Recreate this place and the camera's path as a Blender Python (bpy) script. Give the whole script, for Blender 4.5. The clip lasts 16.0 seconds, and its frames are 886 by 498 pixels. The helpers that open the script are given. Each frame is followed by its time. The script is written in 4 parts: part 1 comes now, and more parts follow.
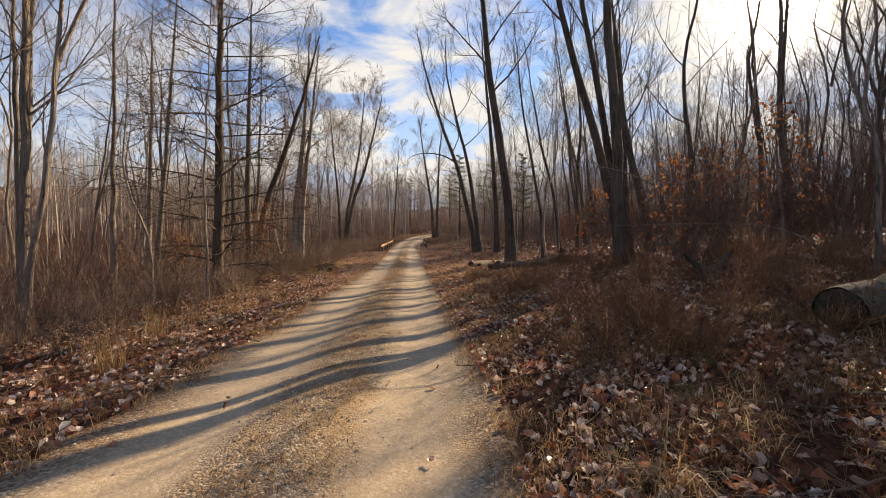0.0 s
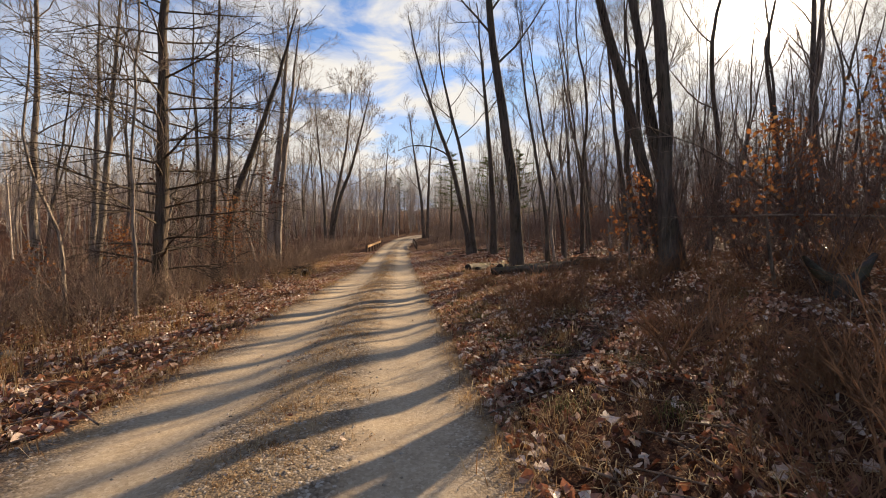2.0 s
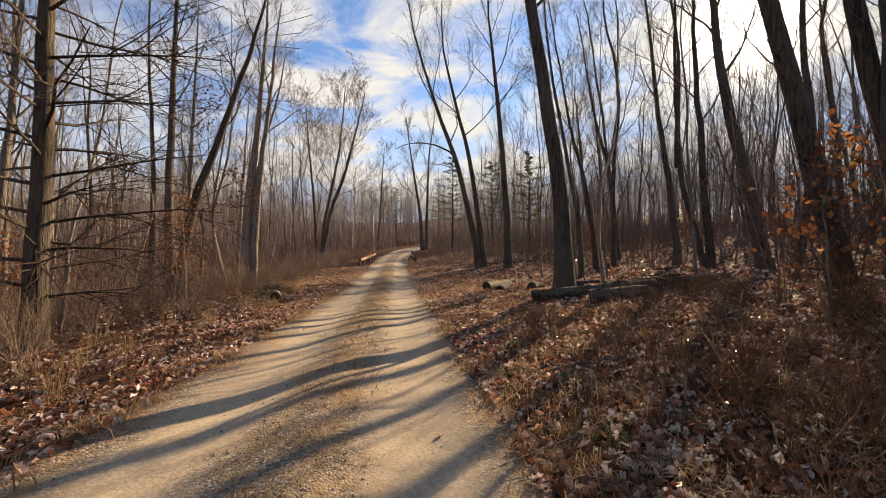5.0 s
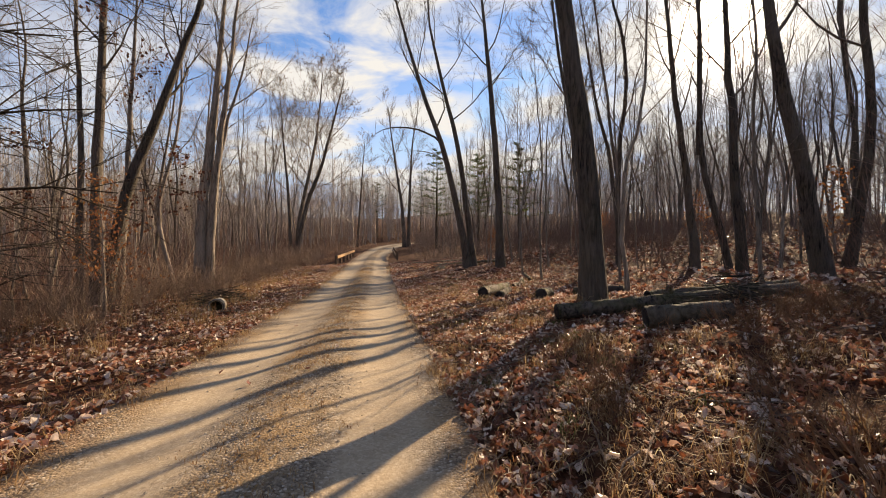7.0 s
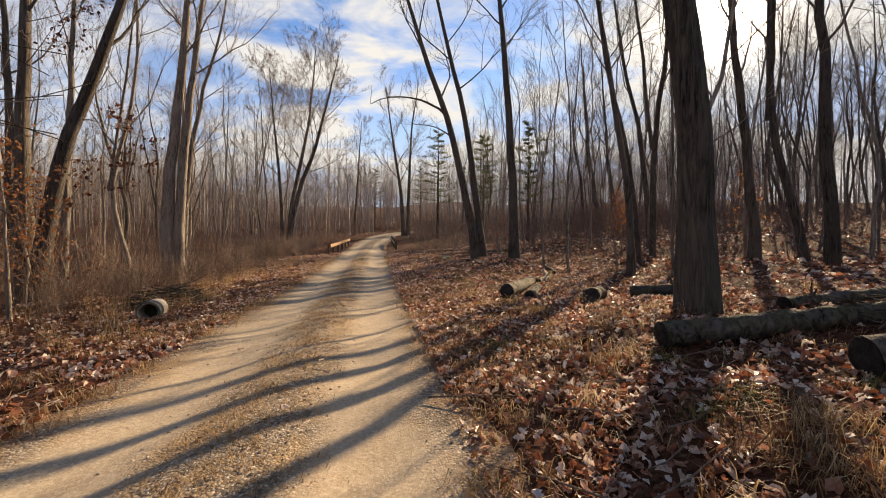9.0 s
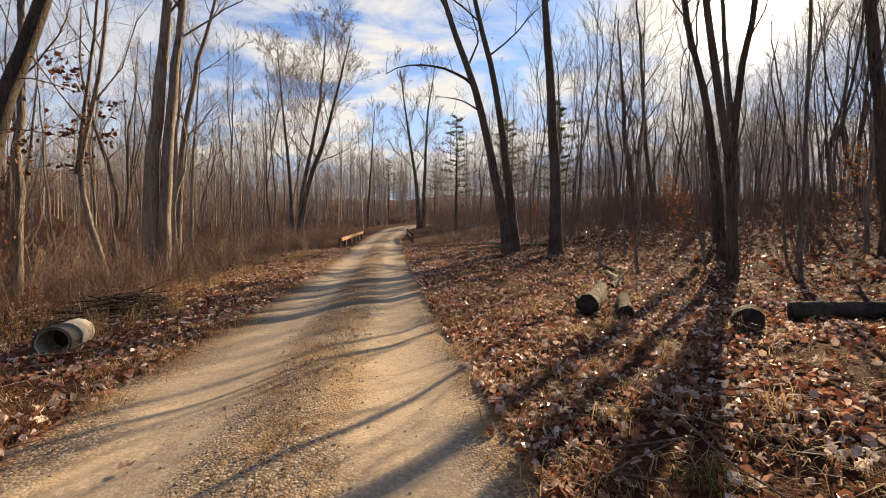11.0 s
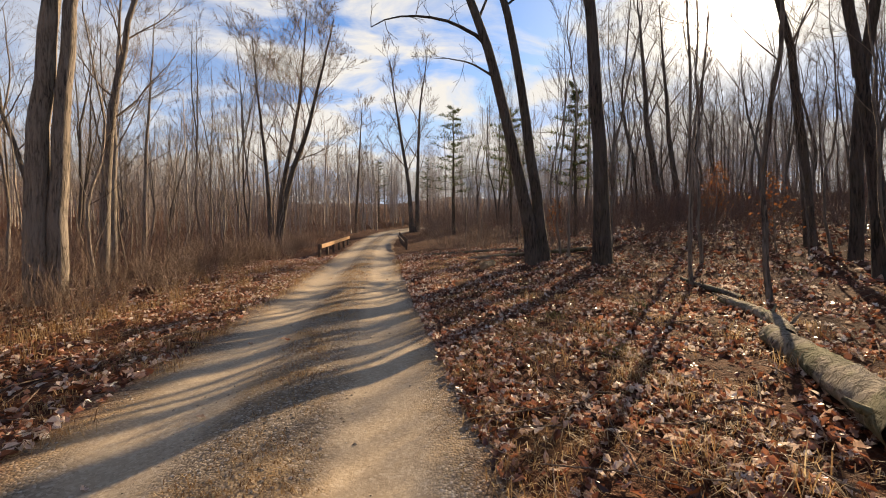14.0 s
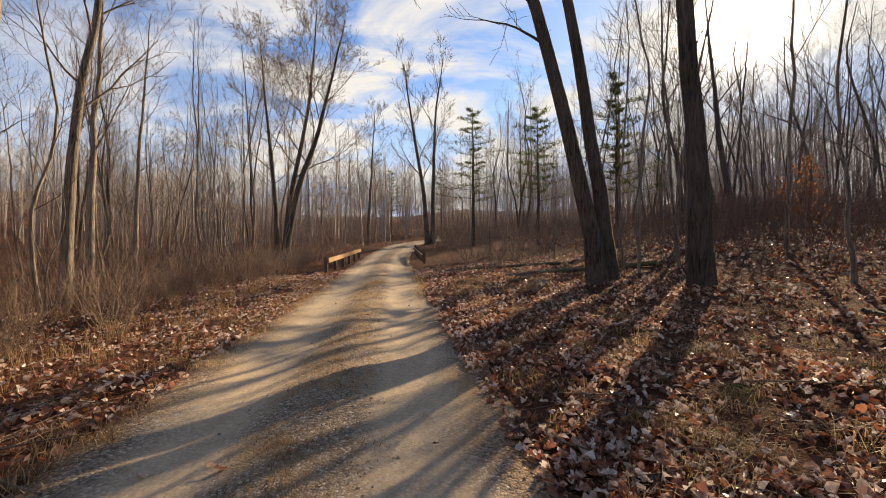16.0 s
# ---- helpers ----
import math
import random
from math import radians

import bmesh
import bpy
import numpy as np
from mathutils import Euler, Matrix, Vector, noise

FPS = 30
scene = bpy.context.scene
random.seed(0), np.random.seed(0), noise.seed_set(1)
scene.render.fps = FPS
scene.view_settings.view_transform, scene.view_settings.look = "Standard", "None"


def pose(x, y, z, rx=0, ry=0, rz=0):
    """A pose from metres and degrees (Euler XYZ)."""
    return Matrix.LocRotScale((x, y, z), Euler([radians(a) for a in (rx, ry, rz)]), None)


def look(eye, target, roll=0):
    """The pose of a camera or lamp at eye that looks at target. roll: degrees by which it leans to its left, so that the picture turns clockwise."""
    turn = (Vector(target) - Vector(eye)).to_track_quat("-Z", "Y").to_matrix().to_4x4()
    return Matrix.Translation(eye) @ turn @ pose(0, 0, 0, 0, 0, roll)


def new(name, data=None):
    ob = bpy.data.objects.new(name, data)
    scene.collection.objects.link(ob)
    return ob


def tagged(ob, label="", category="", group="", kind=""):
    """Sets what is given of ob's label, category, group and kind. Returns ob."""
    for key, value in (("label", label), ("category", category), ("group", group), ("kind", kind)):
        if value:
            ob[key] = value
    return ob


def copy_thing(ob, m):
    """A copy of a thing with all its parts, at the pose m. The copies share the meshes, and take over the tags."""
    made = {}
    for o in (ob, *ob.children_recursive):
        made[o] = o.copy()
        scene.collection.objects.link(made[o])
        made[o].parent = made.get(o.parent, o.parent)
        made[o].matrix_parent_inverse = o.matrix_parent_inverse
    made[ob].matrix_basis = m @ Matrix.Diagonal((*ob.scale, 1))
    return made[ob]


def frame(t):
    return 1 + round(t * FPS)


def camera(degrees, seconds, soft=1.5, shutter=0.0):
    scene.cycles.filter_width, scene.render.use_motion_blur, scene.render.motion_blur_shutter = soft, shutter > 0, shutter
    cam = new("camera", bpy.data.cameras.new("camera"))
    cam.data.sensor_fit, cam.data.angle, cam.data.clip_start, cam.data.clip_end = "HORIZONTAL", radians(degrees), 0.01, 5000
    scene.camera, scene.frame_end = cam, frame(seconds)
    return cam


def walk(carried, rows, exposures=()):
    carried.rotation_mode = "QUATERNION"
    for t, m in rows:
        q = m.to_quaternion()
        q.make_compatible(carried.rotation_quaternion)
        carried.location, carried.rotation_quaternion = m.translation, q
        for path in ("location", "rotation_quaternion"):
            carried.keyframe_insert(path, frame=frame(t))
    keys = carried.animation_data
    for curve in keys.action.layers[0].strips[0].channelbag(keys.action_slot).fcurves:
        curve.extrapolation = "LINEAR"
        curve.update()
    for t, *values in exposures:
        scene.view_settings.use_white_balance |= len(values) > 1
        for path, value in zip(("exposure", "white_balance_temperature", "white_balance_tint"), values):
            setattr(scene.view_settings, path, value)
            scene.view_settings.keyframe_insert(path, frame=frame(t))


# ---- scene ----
cam = camera(94.9, 16.0, soft=1.0)
METRES, EYE, TILT, LEAN, TURN = 24.6, 1.5, 0.0, -4.6, 0.0
ROWS = [
    (0.0, 0.0, 0.0, 0.0, -0.03, -0.41, 4.67),
    (0.5, -0.0004, 0.0275, -0.0003, -0.71, -0.47, 4.51),
    (1.0, -0.0037, 0.0564, 0.0, -1.32, -0.71, 4.44),
    (1.5, -0.0035, 0.0865, -0.0007, -1.47, -0.62, 4.29),
    (2.0, -0.0072, 0.118, -0.0012, -1.51, -0.34, 4.34),
    (2.5, -0.0072, 0.1483, -0.0005, -1.43, -0.15, 4.2),
    (3.0, -0.0137, 0.1805, -0.0007, -1.43, 0.68, 4.37),
    (3.5, -0.0157, 0.2112, 0.0005, -1.27, 1.11, 4.37),
    (4.0, -0.0195, 0.2432, 0.0012, -1.37, 1.65, 4.58),
    (6.5, -0.0294, 0.3879, 0.0049, -4.01, 0.76, 4.34),
    (7.0, -0.0291, 0.4182, 0.0064, -4.6, 0.7, 4.37),
    (7.5, -0.0329, 0.4484, 0.0064, -4.53, 0.31, 4.41),
    (8.0, -0.0326, 0.4795, 0.0054, -4.77, -0.01, 4.27),
    (8.5, -0.0354, 0.5114, 0.0051, -4.91, -0.38, 4.45),
    (9.0, -0.0336, 0.5423, 0.005, -4.8, -0.78, 4.22),
    (11.5, -0.0573, 0.7, 0.0082, -2.86, -1.64, 4.25),
    (12.0, -0.0613, 0.7297, 0.0107, -3.42, -1.31, 4.68),
    (12.5, -0.0592, 0.7607, 0.0121, -4.74, -1.37, 5.18),
    (13.0, -0.0575, 0.7923, 0.0119, -4.69, -1.44, 5.16),
    (13.5, -0.056, 0.8249, 0.0125, -4.55, -1.64, 4.99),
    (14.0, -0.0613, 0.8578, 0.0125, -4.25, -1.21, 4.94),
    (14.5, -0.0644, 0.892, 0.0135, -3.46, -0.5, 4.79),
    (15.0, -0.0739, 0.9256, 0.0146, -3.1, -0.03, 5.06),
    (15.5, -0.0751, 0.9588, 0.0151, -2.98, 0.22, 5.04),
    (16.0, -0.0797, 0.9927, 0.0151, -2.62, 0.73, 5.13),
]
walk(cam, [(t, pose(0, 0, EYE, TILT, LEAN, TURN) @ pose(METRES * x, METRES * y, METRES * z, 90 + pitch, roll, yaw)) for t, x, y, z, yaw, pitch, roll in ROWS],
     exposures=[(0.0, 1.03, 7700, 11), (16.0, 1.03, 7700, 11)])

# ---- light ----
SUN_AZ, SUN_EL = radians(39.3), radians(25.0)          # east of +y, above the horizon
SUN_DIR = Vector((math.sin(SUN_AZ) * math.cos(SUN_EL), math.cos(SUN_AZ) * math.cos(SUN_EL), math.sin(SUN_EL)))
sun = new("sun", bpy.data.lights.new("sun", "SUN"))
sun.data.energy, sun.data.angle, sun.data.color = 5.0, radians(0.35), (1.0, 0.83, 0.61)
sun.matrix_world = look(SUN_DIR * 100, (0, 0, 0))


class Nodes:
    """Short hand for a node tree."""

    def __init__(self, tree):
        self.tree = tree
        self.out = None

    def add(self, kind, values=(), operation=""):
        n = self.tree.nodes.new(kind)
        if operation:
            n.operation = operation
        for k, v in dict(values).items():
            if isinstance(v, bpy.types.NodeSocket):
                self.tree.links.new(v, n.inputs[k])
            else:
                n.inputs[k].default_value = v
        return n

    def noise(self, vector, scale, detail=4.0, rough=0.55, distort=0.0):
        return self.add("ShaderNodeTexNoise", {"Vector": vector, "Scale": scale, "Detail": detail, "Roughness": rough, "Distortion": distort}).outputs["Fac"]

    def ramp(self, fac, stops):
        n = self.add("ShaderNodeValToRGB", {"Fac": fac})
        e = n.color_ramp.elements
        while len(e) < len(stops):
            e.new(0.5)
        for el, (p, c) in zip(e, stops):
            el.position = p
            el.color = (*c, 1) if isinstance(c, tuple) else (c, c, c, 1)
        return n.outputs["Color"]

    def mix(self, fac, a, b, blend="MIX"):
        n = self.add("ShaderNodeMix")
        n.data_type, n.blend_type = "RGBA", blend
        for i, v in ((0, fac), (6, a), (7, b)):
            if isinstance(v, bpy.types.NodeSocket):
                self.tree.links.new(v, n.inputs[i])
            elif isinstance(v, tuple):
                n.inputs[i].default_value = (*v, 1)
            else:
                n.inputs[i].default_value = v
        return n.outputs[2]

    def math(self, op, a, b=0.0):
        n = self.add("ShaderNodeMath", operation=op)
        for i, v in ((0, a), (1, b)):
            if isinstance(v, bpy.types.NodeSocket):
                self.tree.links.new(v, n.inputs[i])
            else:
                n.inputs[i].default_value = v
        return n.outputs[0]

    def scaled(self, vector, x, y, z):
        return self.add("ShaderNodeMapping", {"Vector": vector, "Scale": (x, y, z)}).outputs[0]


# sky: clear blue with streaks of thin white cloud, brighter round the sun
world = bpy.data.worlds.new("sky")
scene.world = world
world.use_nodes = True
world.node_tree.nodes.clear()
w = Nodes(world.node_tree)
sky = w.add("ShaderNodeTexSky")
sky.sky_type, sky.sun_disc, sky.sun_elevation, sky.sun_rotation = "NISHITA", False, SUN_EL, SUN_AZ
sky.altitude, sky.air_density, sky.dust_density, sky.ozone_density = 200.0, 1.0, 0.25, 2.0
way = w.add("ShaderNodeTexCoord").outputs["Generated"]
sep = w.add("ShaderNodeSeparateXYZ", {"Vector": way})
lift = w.math("ADD", w.math("MAXIMUM", sep.outputs["Z"], 0.0), 0.22)
flat = w.add("ShaderNodeCombineXYZ", {"X": w.math("DIVIDE", sep.outputs["X"], lift), "Y": w.math("DIVIDE", sep.outputs["Y"], lift)}).outputs[0]
streak = w.noise(w.scaled(flat, 1.0, 1.6, 1.0), 1.7, 7.0, 0.58, 0.5)
cover = w.ramp(streak, [(0.43, 0.0), (0.50, 0.45), (0.58, 1.0)])
east = w.add("ShaderNodeVectorMath", {0: way, 1: (math.sin(radians(22)), math.cos(radians(22)), 0.0)}, operation="DOT_PRODUCT").outputs["Value"]
cover = w.math("MULTIPLY", cover, w.ramp(east, [(0.35, 0.3), (0.75, 1.0)]))
low = w.ramp(sep.outputs["Z"], [(0.0, 1.0), (0.18, 0.75), (0.45, 0.0)])
cover = w.math("MINIMUM", w.math("ADD", cover, w.math("MULTIPLY", low, 0.55)), 1.0)
toward = w.add("ShaderNodeVectorMath", {0: way, 1: tuple(SUN_DIR)}, operation="DOT_PRODUCT").outputs["Value"]
halo = w.ramp(toward, [(0.986, 0.0), (0.995, 0.03), (0.9982, 0.22), (0.9994, 1.0)])
cloud = w.mix(halo, (4.75, 4.95, 5.25), (60.0, 56.0, 50.0))
veil = w.ramp(toward, [(0.90, 0.0), (0.972, 0.25), (0.994, 0.85)])
cover = w.math("MAXIMUM", w.math("MAXIMUM", cover, veil), halo)
even = w.add("ShaderNodeVectorMath", {0: sky.outputs[0], 1: (3.6, 4.4, 6.0)}, operation="MINIMUM").outputs[0]
blue = w.mix(1.0, even, (0.62, 0.84, 1.14), "MULTIPLY")
backing = w.add("ShaderNodeBackground", {"Color": w.mix(cover, blue, cloud), "Strength": 0.09})
w.tree.links.new(backing.outputs[0], w.add("ShaderNodeOutputWorld").inputs["Surface"])


# ---- materials ----
def material(name):
    m = bpy.data.materials.new(name)
    m.use_nodes = True
    m.node_tree.nodes.clear()
    n = Nodes(m.node_tree)
    n.out = n.add("ShaderNodeOutputMaterial")
    return m, n


def finish(n, color, rough=0.9, height=None, strength=0.5, distance=0.02, spec=0.3, thin=0.0):
    b = n.add("ShaderNodeBsdfPrincipled", {"Roughness": rough, "Base Color": color if isinstance(color, bpy.types.NodeSocket) else (*color, 1), "Specular IOR Level": spec})
    if height is not None:
        bump = n.add("ShaderNodeBump", {"Strength": strength, "Distance": distance, "Height": height})
        n.tree.links.new(bump.outputs[0], b.inputs["Normal"])
    shader = b.outputs[0]
    if thin:
        t = n.add("ShaderNodeBsdfTranslucent", {"Color": color})
        mixed = n.add("ShaderNodeMixShader", {0: thin})
        n.tree.links.new(shader, mixed.inputs[1])
        n.tree.links.new(t.outputs[0], mixed.inputs[2])
        shader = mixed.outputs[0]
    n.tree.links.new(shader, n.out.inputs["Surface"])


def bark(name, dark, light, moss=0.0, across=14.0, along=0.16):
    m, n = material(name)
    at = n.add("ShaderNodeTexCoord").outputs["Object"]
    who = n.add("ShaderNodeObjectInfo").outputs["Random"]
    rough = n.noise(n.scaled(at, across, across, across * along), 1.0, 5.0, 0.65, 0.8)
    patch = n.noise(at, 0.9, 3.0)
    fissure = n.ramp(rough, [(0.36, 0.0), (0.52, 0.7), (0.7, 1.0)])
    col = n.mix(fissure, dark, light)
    col = n.mix(n.ramp(patch, [(0.42, 0.0), (0.64, 0.6)]), col, tuple(0.85 * a + 0.15 * b for a, b in zip(light, (0.30, 0.28, 0.25))))
    if moss:
        col = n.mix(n.math("MULTIPLY", n.ramp(n.noise(at, 2.2, 4.0), [(0.46, 0.0), (0.58, 1.0)]), moss), col, (0.13, 0.125, 0.045))
    col = n.mix(1.0, col, n.ramp(who, [(0.0, 0.72), (1.0, 1.15)]), "MULTIPLY")
    finish(n, col, 0.92, fissure, 1.0, 0.035)
    return m


BARK = bark("bark_brown", (0.016, 0.012, 0.009), (0.15, 0.113, 0.088), 0.12, 22.0, 0.11)
BARK_GREY = bark("bark_grey", (0.06, 0.046, 0.037), (0.36, 0.29, 0.23), 0.05, 22.0, 0.11)
BARK_CONIFER = bark("bark_conifer", (0.03, 0.023, 0.018), (0.125, 0.085, 0.06), 0.15, 20.0)
BARK_TWIG = bark("bark_twig", (0.065, 0.047, 0.037), (0.25, 0.185, 0.14))
BARK_BRUSH = bark("bark_brush", (0.10, 0.062, 0.045), (0.38, 0.26, 0.185))
# brush bark once more, reddish, darkened for stems seen from their unlit side
BARK_BRUSH_SHADED = bark("bark_thicket", (0.06, 0.036, 0.028), (0.25, 0.155, 0.115))
BARK_BRACKEN = bark("bracken_stem", (0.10, 0.045, 0.022), (0.42, 0.21, 0.10))
# far trees' bark, paled so that sunlight on the stems is in the colour
BARK_FAR_SUNLIT = bark("bark_far", (0.20, 0.16, 0.135), (0.50, 0.42, 0.36))
BARK_LOG = bark("bark_log", (0.010, 0.008, 0.006), (0.18, 0.14, 0.11), 0.5, 14.0, 0.6)
BARK_PALE_LOG = bark("bark_pale_log", (0.03, 0.023, 0.017), (0.36, 0.29, 0.21), 0.7, 11.0, 0.7)
BARK_ROT = bark("bark_rotten", (0.015, 0.012, 0.01), (0.06, 0.045, 0.035), 0.35, 9.0, 1.0)


def litter():
    m, n = material("leaf_litter")
    at = n.add("ShaderNodeTexCoord").outputs["Object"]
    warp = n.add("ShaderNodeVectorMath", {0: at, 1: n.add("ShaderNodeTexNoise", {"Vector": at, "Scale": 3.0}).outputs["Color"]}, operation="ADD").outputs[0]
    cells = n.add("ShaderNodeTexVoronoi", {"Vector": warp, "Scale": 11.0, "Randomness": 1.0})
    tone = n.add("ShaderNodeSeparateColor", {"Color": cells.outputs["Color"]}).outputs[0]
    col = n.ramp(tone, [(0.0, (0.075, 0.034, 0.022)), (0.35, (0.16, 0.075, 0.045)), (0.7, (0.24, 0.125, 0.075)), (0.93, (0.31, 0.19, 0.125)), (1.0, (0.40, 0.29, 0.21))])
    gap = n.ramp(cells.outputs["Distance"], [(0.0, 1.0), (0.55, 1.0), (0.95, 0.42)])
    col = n.mix(1.0, col, gap, "MULTIPLY")
    col = n.mix(n.ramp(n.noise(at, 0.55, 4.0), [(0.38, 0.0), (0.68, 0.7)]), col, (0.105, 0.058, 0.038))
    col = n.mix(n.ramp(n.noise(at, 1.3, 4.0), [(0.60, 0.0), (0.72, 0.55)]), col, (0.30, 0.20, 0.10))
    high = n.math("ADD", n.noise(at, 26.0, 4.0), n.math("MULTIPLY", tone, 0.7))
    # colour multiplied down to hold the shade among the leaves
    finish(n, n.mix(1.0, col, (0.46, 0.35, 0.29), "MULTIPLY"), 0.95, high, 0.9, 0.05, 0.1)
    return m


def gravel():
    m, n = material("gravel_road")
    at = n.add("ShaderNodeTexCoord").outputs["Object"]
    mark = n.add("ShaderNodeAttribute")
    mark.attribute_name = "across"
    side = mark.outputs["Fac"]
    wobble = n.math("MULTIPLY", n.math("SUBTRACT", n.noise(at, 1.1, 5.0, 0.6), 0.5), 0.75)
    side = n.math("ABSOLUTE", n.math("ADD", side, n.math("MULTIPLY", wobble, 0.75)))
    rut = n.ramp(n.math("DIVIDE", side, 2.0), [(0.19, 0.0), (0.33, 1.0), (0.58, 1.0), (0.76, 0.0)])
    stones = n.add("ShaderNodeTexVoronoi", {"Vector": at, "Scale": 48.0})
    st = n.add("ShaderNodeSeparateColor", {"Color": stones.outputs["Color"]}).outputs[0]
    loose = n.ramp(st, [(0.0, (0.12, 0.088, 0.06)), (0.4, (0.22, 0.165, 0.115)), (0.85, (0.34, 0.265, 0.19)), (1.0, (0.52, 0.45, 0.37))])
    loose = n.mix(1.0, loose, n.ramp(stones.outputs["Distance"], [(0.2, 1.0), (0.8, 0.72)]), "MULTIPLY")
    straw = n.ramp(n.noise(n.scaled(at, 1.0, 0.5, 1.0), 1.9, 6.0, 0.68), [(0.44, 0.0), (0.62, 0.75)])
    loose = n.mix(straw, loose, (0.33, 0.215, 0.11))
    packed = n.mix(n.noise(n.scaled(at, 1.0, 0.35, 1.0), 2.4, 6.0, 0.65), (0.33, 0.25, 0.165), (0.47, 0.37, 0.255))
    packed = n.mix(0.34, packed, n.ramp(st, [(0.0, (0.20, 0.145, 0.095)), (0.6, (0.40, 0.31, 0.215)), (1.0, (0.56, 0.46, 0.35))]))
    packed = n.mix(n.ramp(n.noise(at, 60.0, 3.0, 0.7), [(0.5, 0.0), (0.72, 0.5)]), packed, (0.29, 0.215, 0.145))
    edge = n.ramp(n.math("ADD", n.math("DIVIDE", side, 2.0), n.math("MULTIPLY", n.math("SUBTRACT", n.noise(at, 7.0, 6.0, 0.7), 0.5), 0.35)), [(0.74, 0.0), (0.94, 1.0)])
    loose = n.mix(edge, loose, n.ramp(st, [(0.0, (0.07, 0.035, 0.02)), (0.5, (0.20, 0.105, 0.055)), (1.0, (0.36, 0.23, 0.13))]))
    col = n.mix(n.math("MULTIPLY", rut, n.ramp(n.noise(at, 4.0, 5.0, 0.7), [(0.25, 0.55), (0.55, 1.0)])), loose, packed)
    high = n.math("ADD", n.math("MULTIPLY", n.math("SUBTRACT", 1.0, rut), n.math("SUBTRACT", 1.0, stones.outputs["Distance"])), n.math("MULTIPLY", n.noise(at, 35.0, 5.0, 0.7), 0.6))
    finish(n, col, 0.95, high, 0.55, 0.02, 0.2)
    return m


def by_piece(name, stops, rough=0.8, thin=0.0, spec=0.3, fine=30.0):
    """Pieces in one mesh that differ one from the next."""
    m, n = material(name)
    one = n.add("ShaderNodeNewGeometry").outputs["Random Per Island"]
    at = n.add("ShaderNodeTexCoord").outputs["Object"]
    col = n.ramp(one, stops)
    col = n.mix(1.0, col, n.ramp(n.noise(at, fine, 3.0), [(0.3, 0.7), (0.7, 1.15)]), "MULTIPLY")
    finish(n, col, rough, None, spec=spec, thin=thin)
    return m


LITTER, GRAVEL = litter(), gravel()
# tone differs leaf by leaf; the palest stops also paint in sun glints
LEAF = by_piece("fallen_leaf", [(0.0, (0.055, 0.021, 0.011)), (0.3, (0.22, 0.075, 0.038)), (0.56, (0.43, 0.178, 0.10)), (0.75, (0.62, 0.43, 0.33)), (1.0, (0.84, 0.73, 0.64))], 0.36, 0.36, 0.6)
LEAF_HELD = by_piece("held_leaf", [(0.0, (0.18, 0.06, 0.025)), (0.5, (0.34, 0.13, 0.05)), (1.0, (0.46, 0.24, 0.09))], 0.6, 0.4)
LEAF_DARK = by_piece("dark_held_leaf", [(0.0, (0.05, 0.018, 0.012)), (0.6, (0.14, 0.05, 0.028)), (1.0, (0.30, 0.13, 0.06))], 0.6, 0.3)
STRAW = by_piece("dry_grass", [(0.0, (0.17, 0.085, 0.04)), (0.4, (0.32, 0.18, 0.08)), (0.75, (0.42, 0.28, 0.14)), (1.0, (0.62, 0.48, 0.29))], 0.6, 0.5)
PEBBLE = by_piece("pebble", [(0.0, (0.17, 0.135, 0.10)), (0.5, (0.30, 0.24, 0.18)), (1.0, (0.46, 0.40, 0.33))], 0.85)
NEEDLE = by_piece("pine_needles", [(0.0, (0.04, 0.06, 0.02)), (0.6, (0.09, 0.11, 0.04)), (1.0, (0.19, 0.19, 0.07))], 0.6, 0.5)
MOSS = by_piece("moss", [(0.0, (0.075, 0.075, 0.02)), (1.0, (0.19, 0.17, 0.045))], 0.95)


def wood(name, dark, light):
    m, n = material(name)
    at = n.add("ShaderNodeTexCoord").outputs["Object"]
    g = n.noise(n.scaled(at, 3.0, 26.0, 26.0), 1.0, 5.0, 0.6, 0.4)
    col = n.mix(n.ramp(g, [(0.3, 0.0), (0.75, 1.0)]), dark, light)
    col = n.mix(n.ramp(n.noise(at, 5.0, 4.0), [(0.5, 0.0), (0.7, 0.5)]), col, tuple(0.5 * a for a in dark))
    finish(n, col, 0.8, g, 0.4, 0.006)
    return m


SAWN = bark("sawn_end", (0.22, 0.14, 0.08), (0.46, 0.33, 0.21), 0.0, 6.0, 1.0)
# stripped log wood, darkened because the side in view lies in shade
STRIPPED_SHADED = bark("stripped_wood", (0.045, 0.034, 0.026), (0.20, 0.155, 0.115), 0.15, 7.0, 0.6)
SAWN_DARK = bark("weathered_end", (0.008, 0.006, 0.005), (0.035, 0.025, 0.02), 0.0, 7.0, 1.0)
TIMBER = wood("rail_timber", (0.30, 0.16, 0.07), (0.50, 0.30, 0.15))
TIMBER_DARK = wood("post_timber", (0.07, 0.045, 0.03), (0.18, 0.12, 0.08))


def rock():
    m, n = material("boulder_stone")
    at = n.add("ShaderNodeTexCoord").outputs["Object"]
    a = n.noise(at, 3.5, 7.0, 0.65)
    col = n.ramp(a, [(0.3, (0.09, 0.08, 0.072)), (0.55, (0.20, 0.18, 0.16)), (0.75, (0.32, 0.30, 0.27))])
    col = n.mix(n.ramp(n.noise(at, 1.6, 5.0), [(0.5, 0.0), (0.62, 0.7)]), col, (0.09, 0.095, 0.04))
    finish(n, col, 0.9, n.noise(at, 14.0, 6.0, 0.7), 0.7, 0.03)
    return m


STONE = rock()
PIPE = wood("pipe_cream", (0.36, 0.31, 0.23), (0.58, 0.52, 0.42))
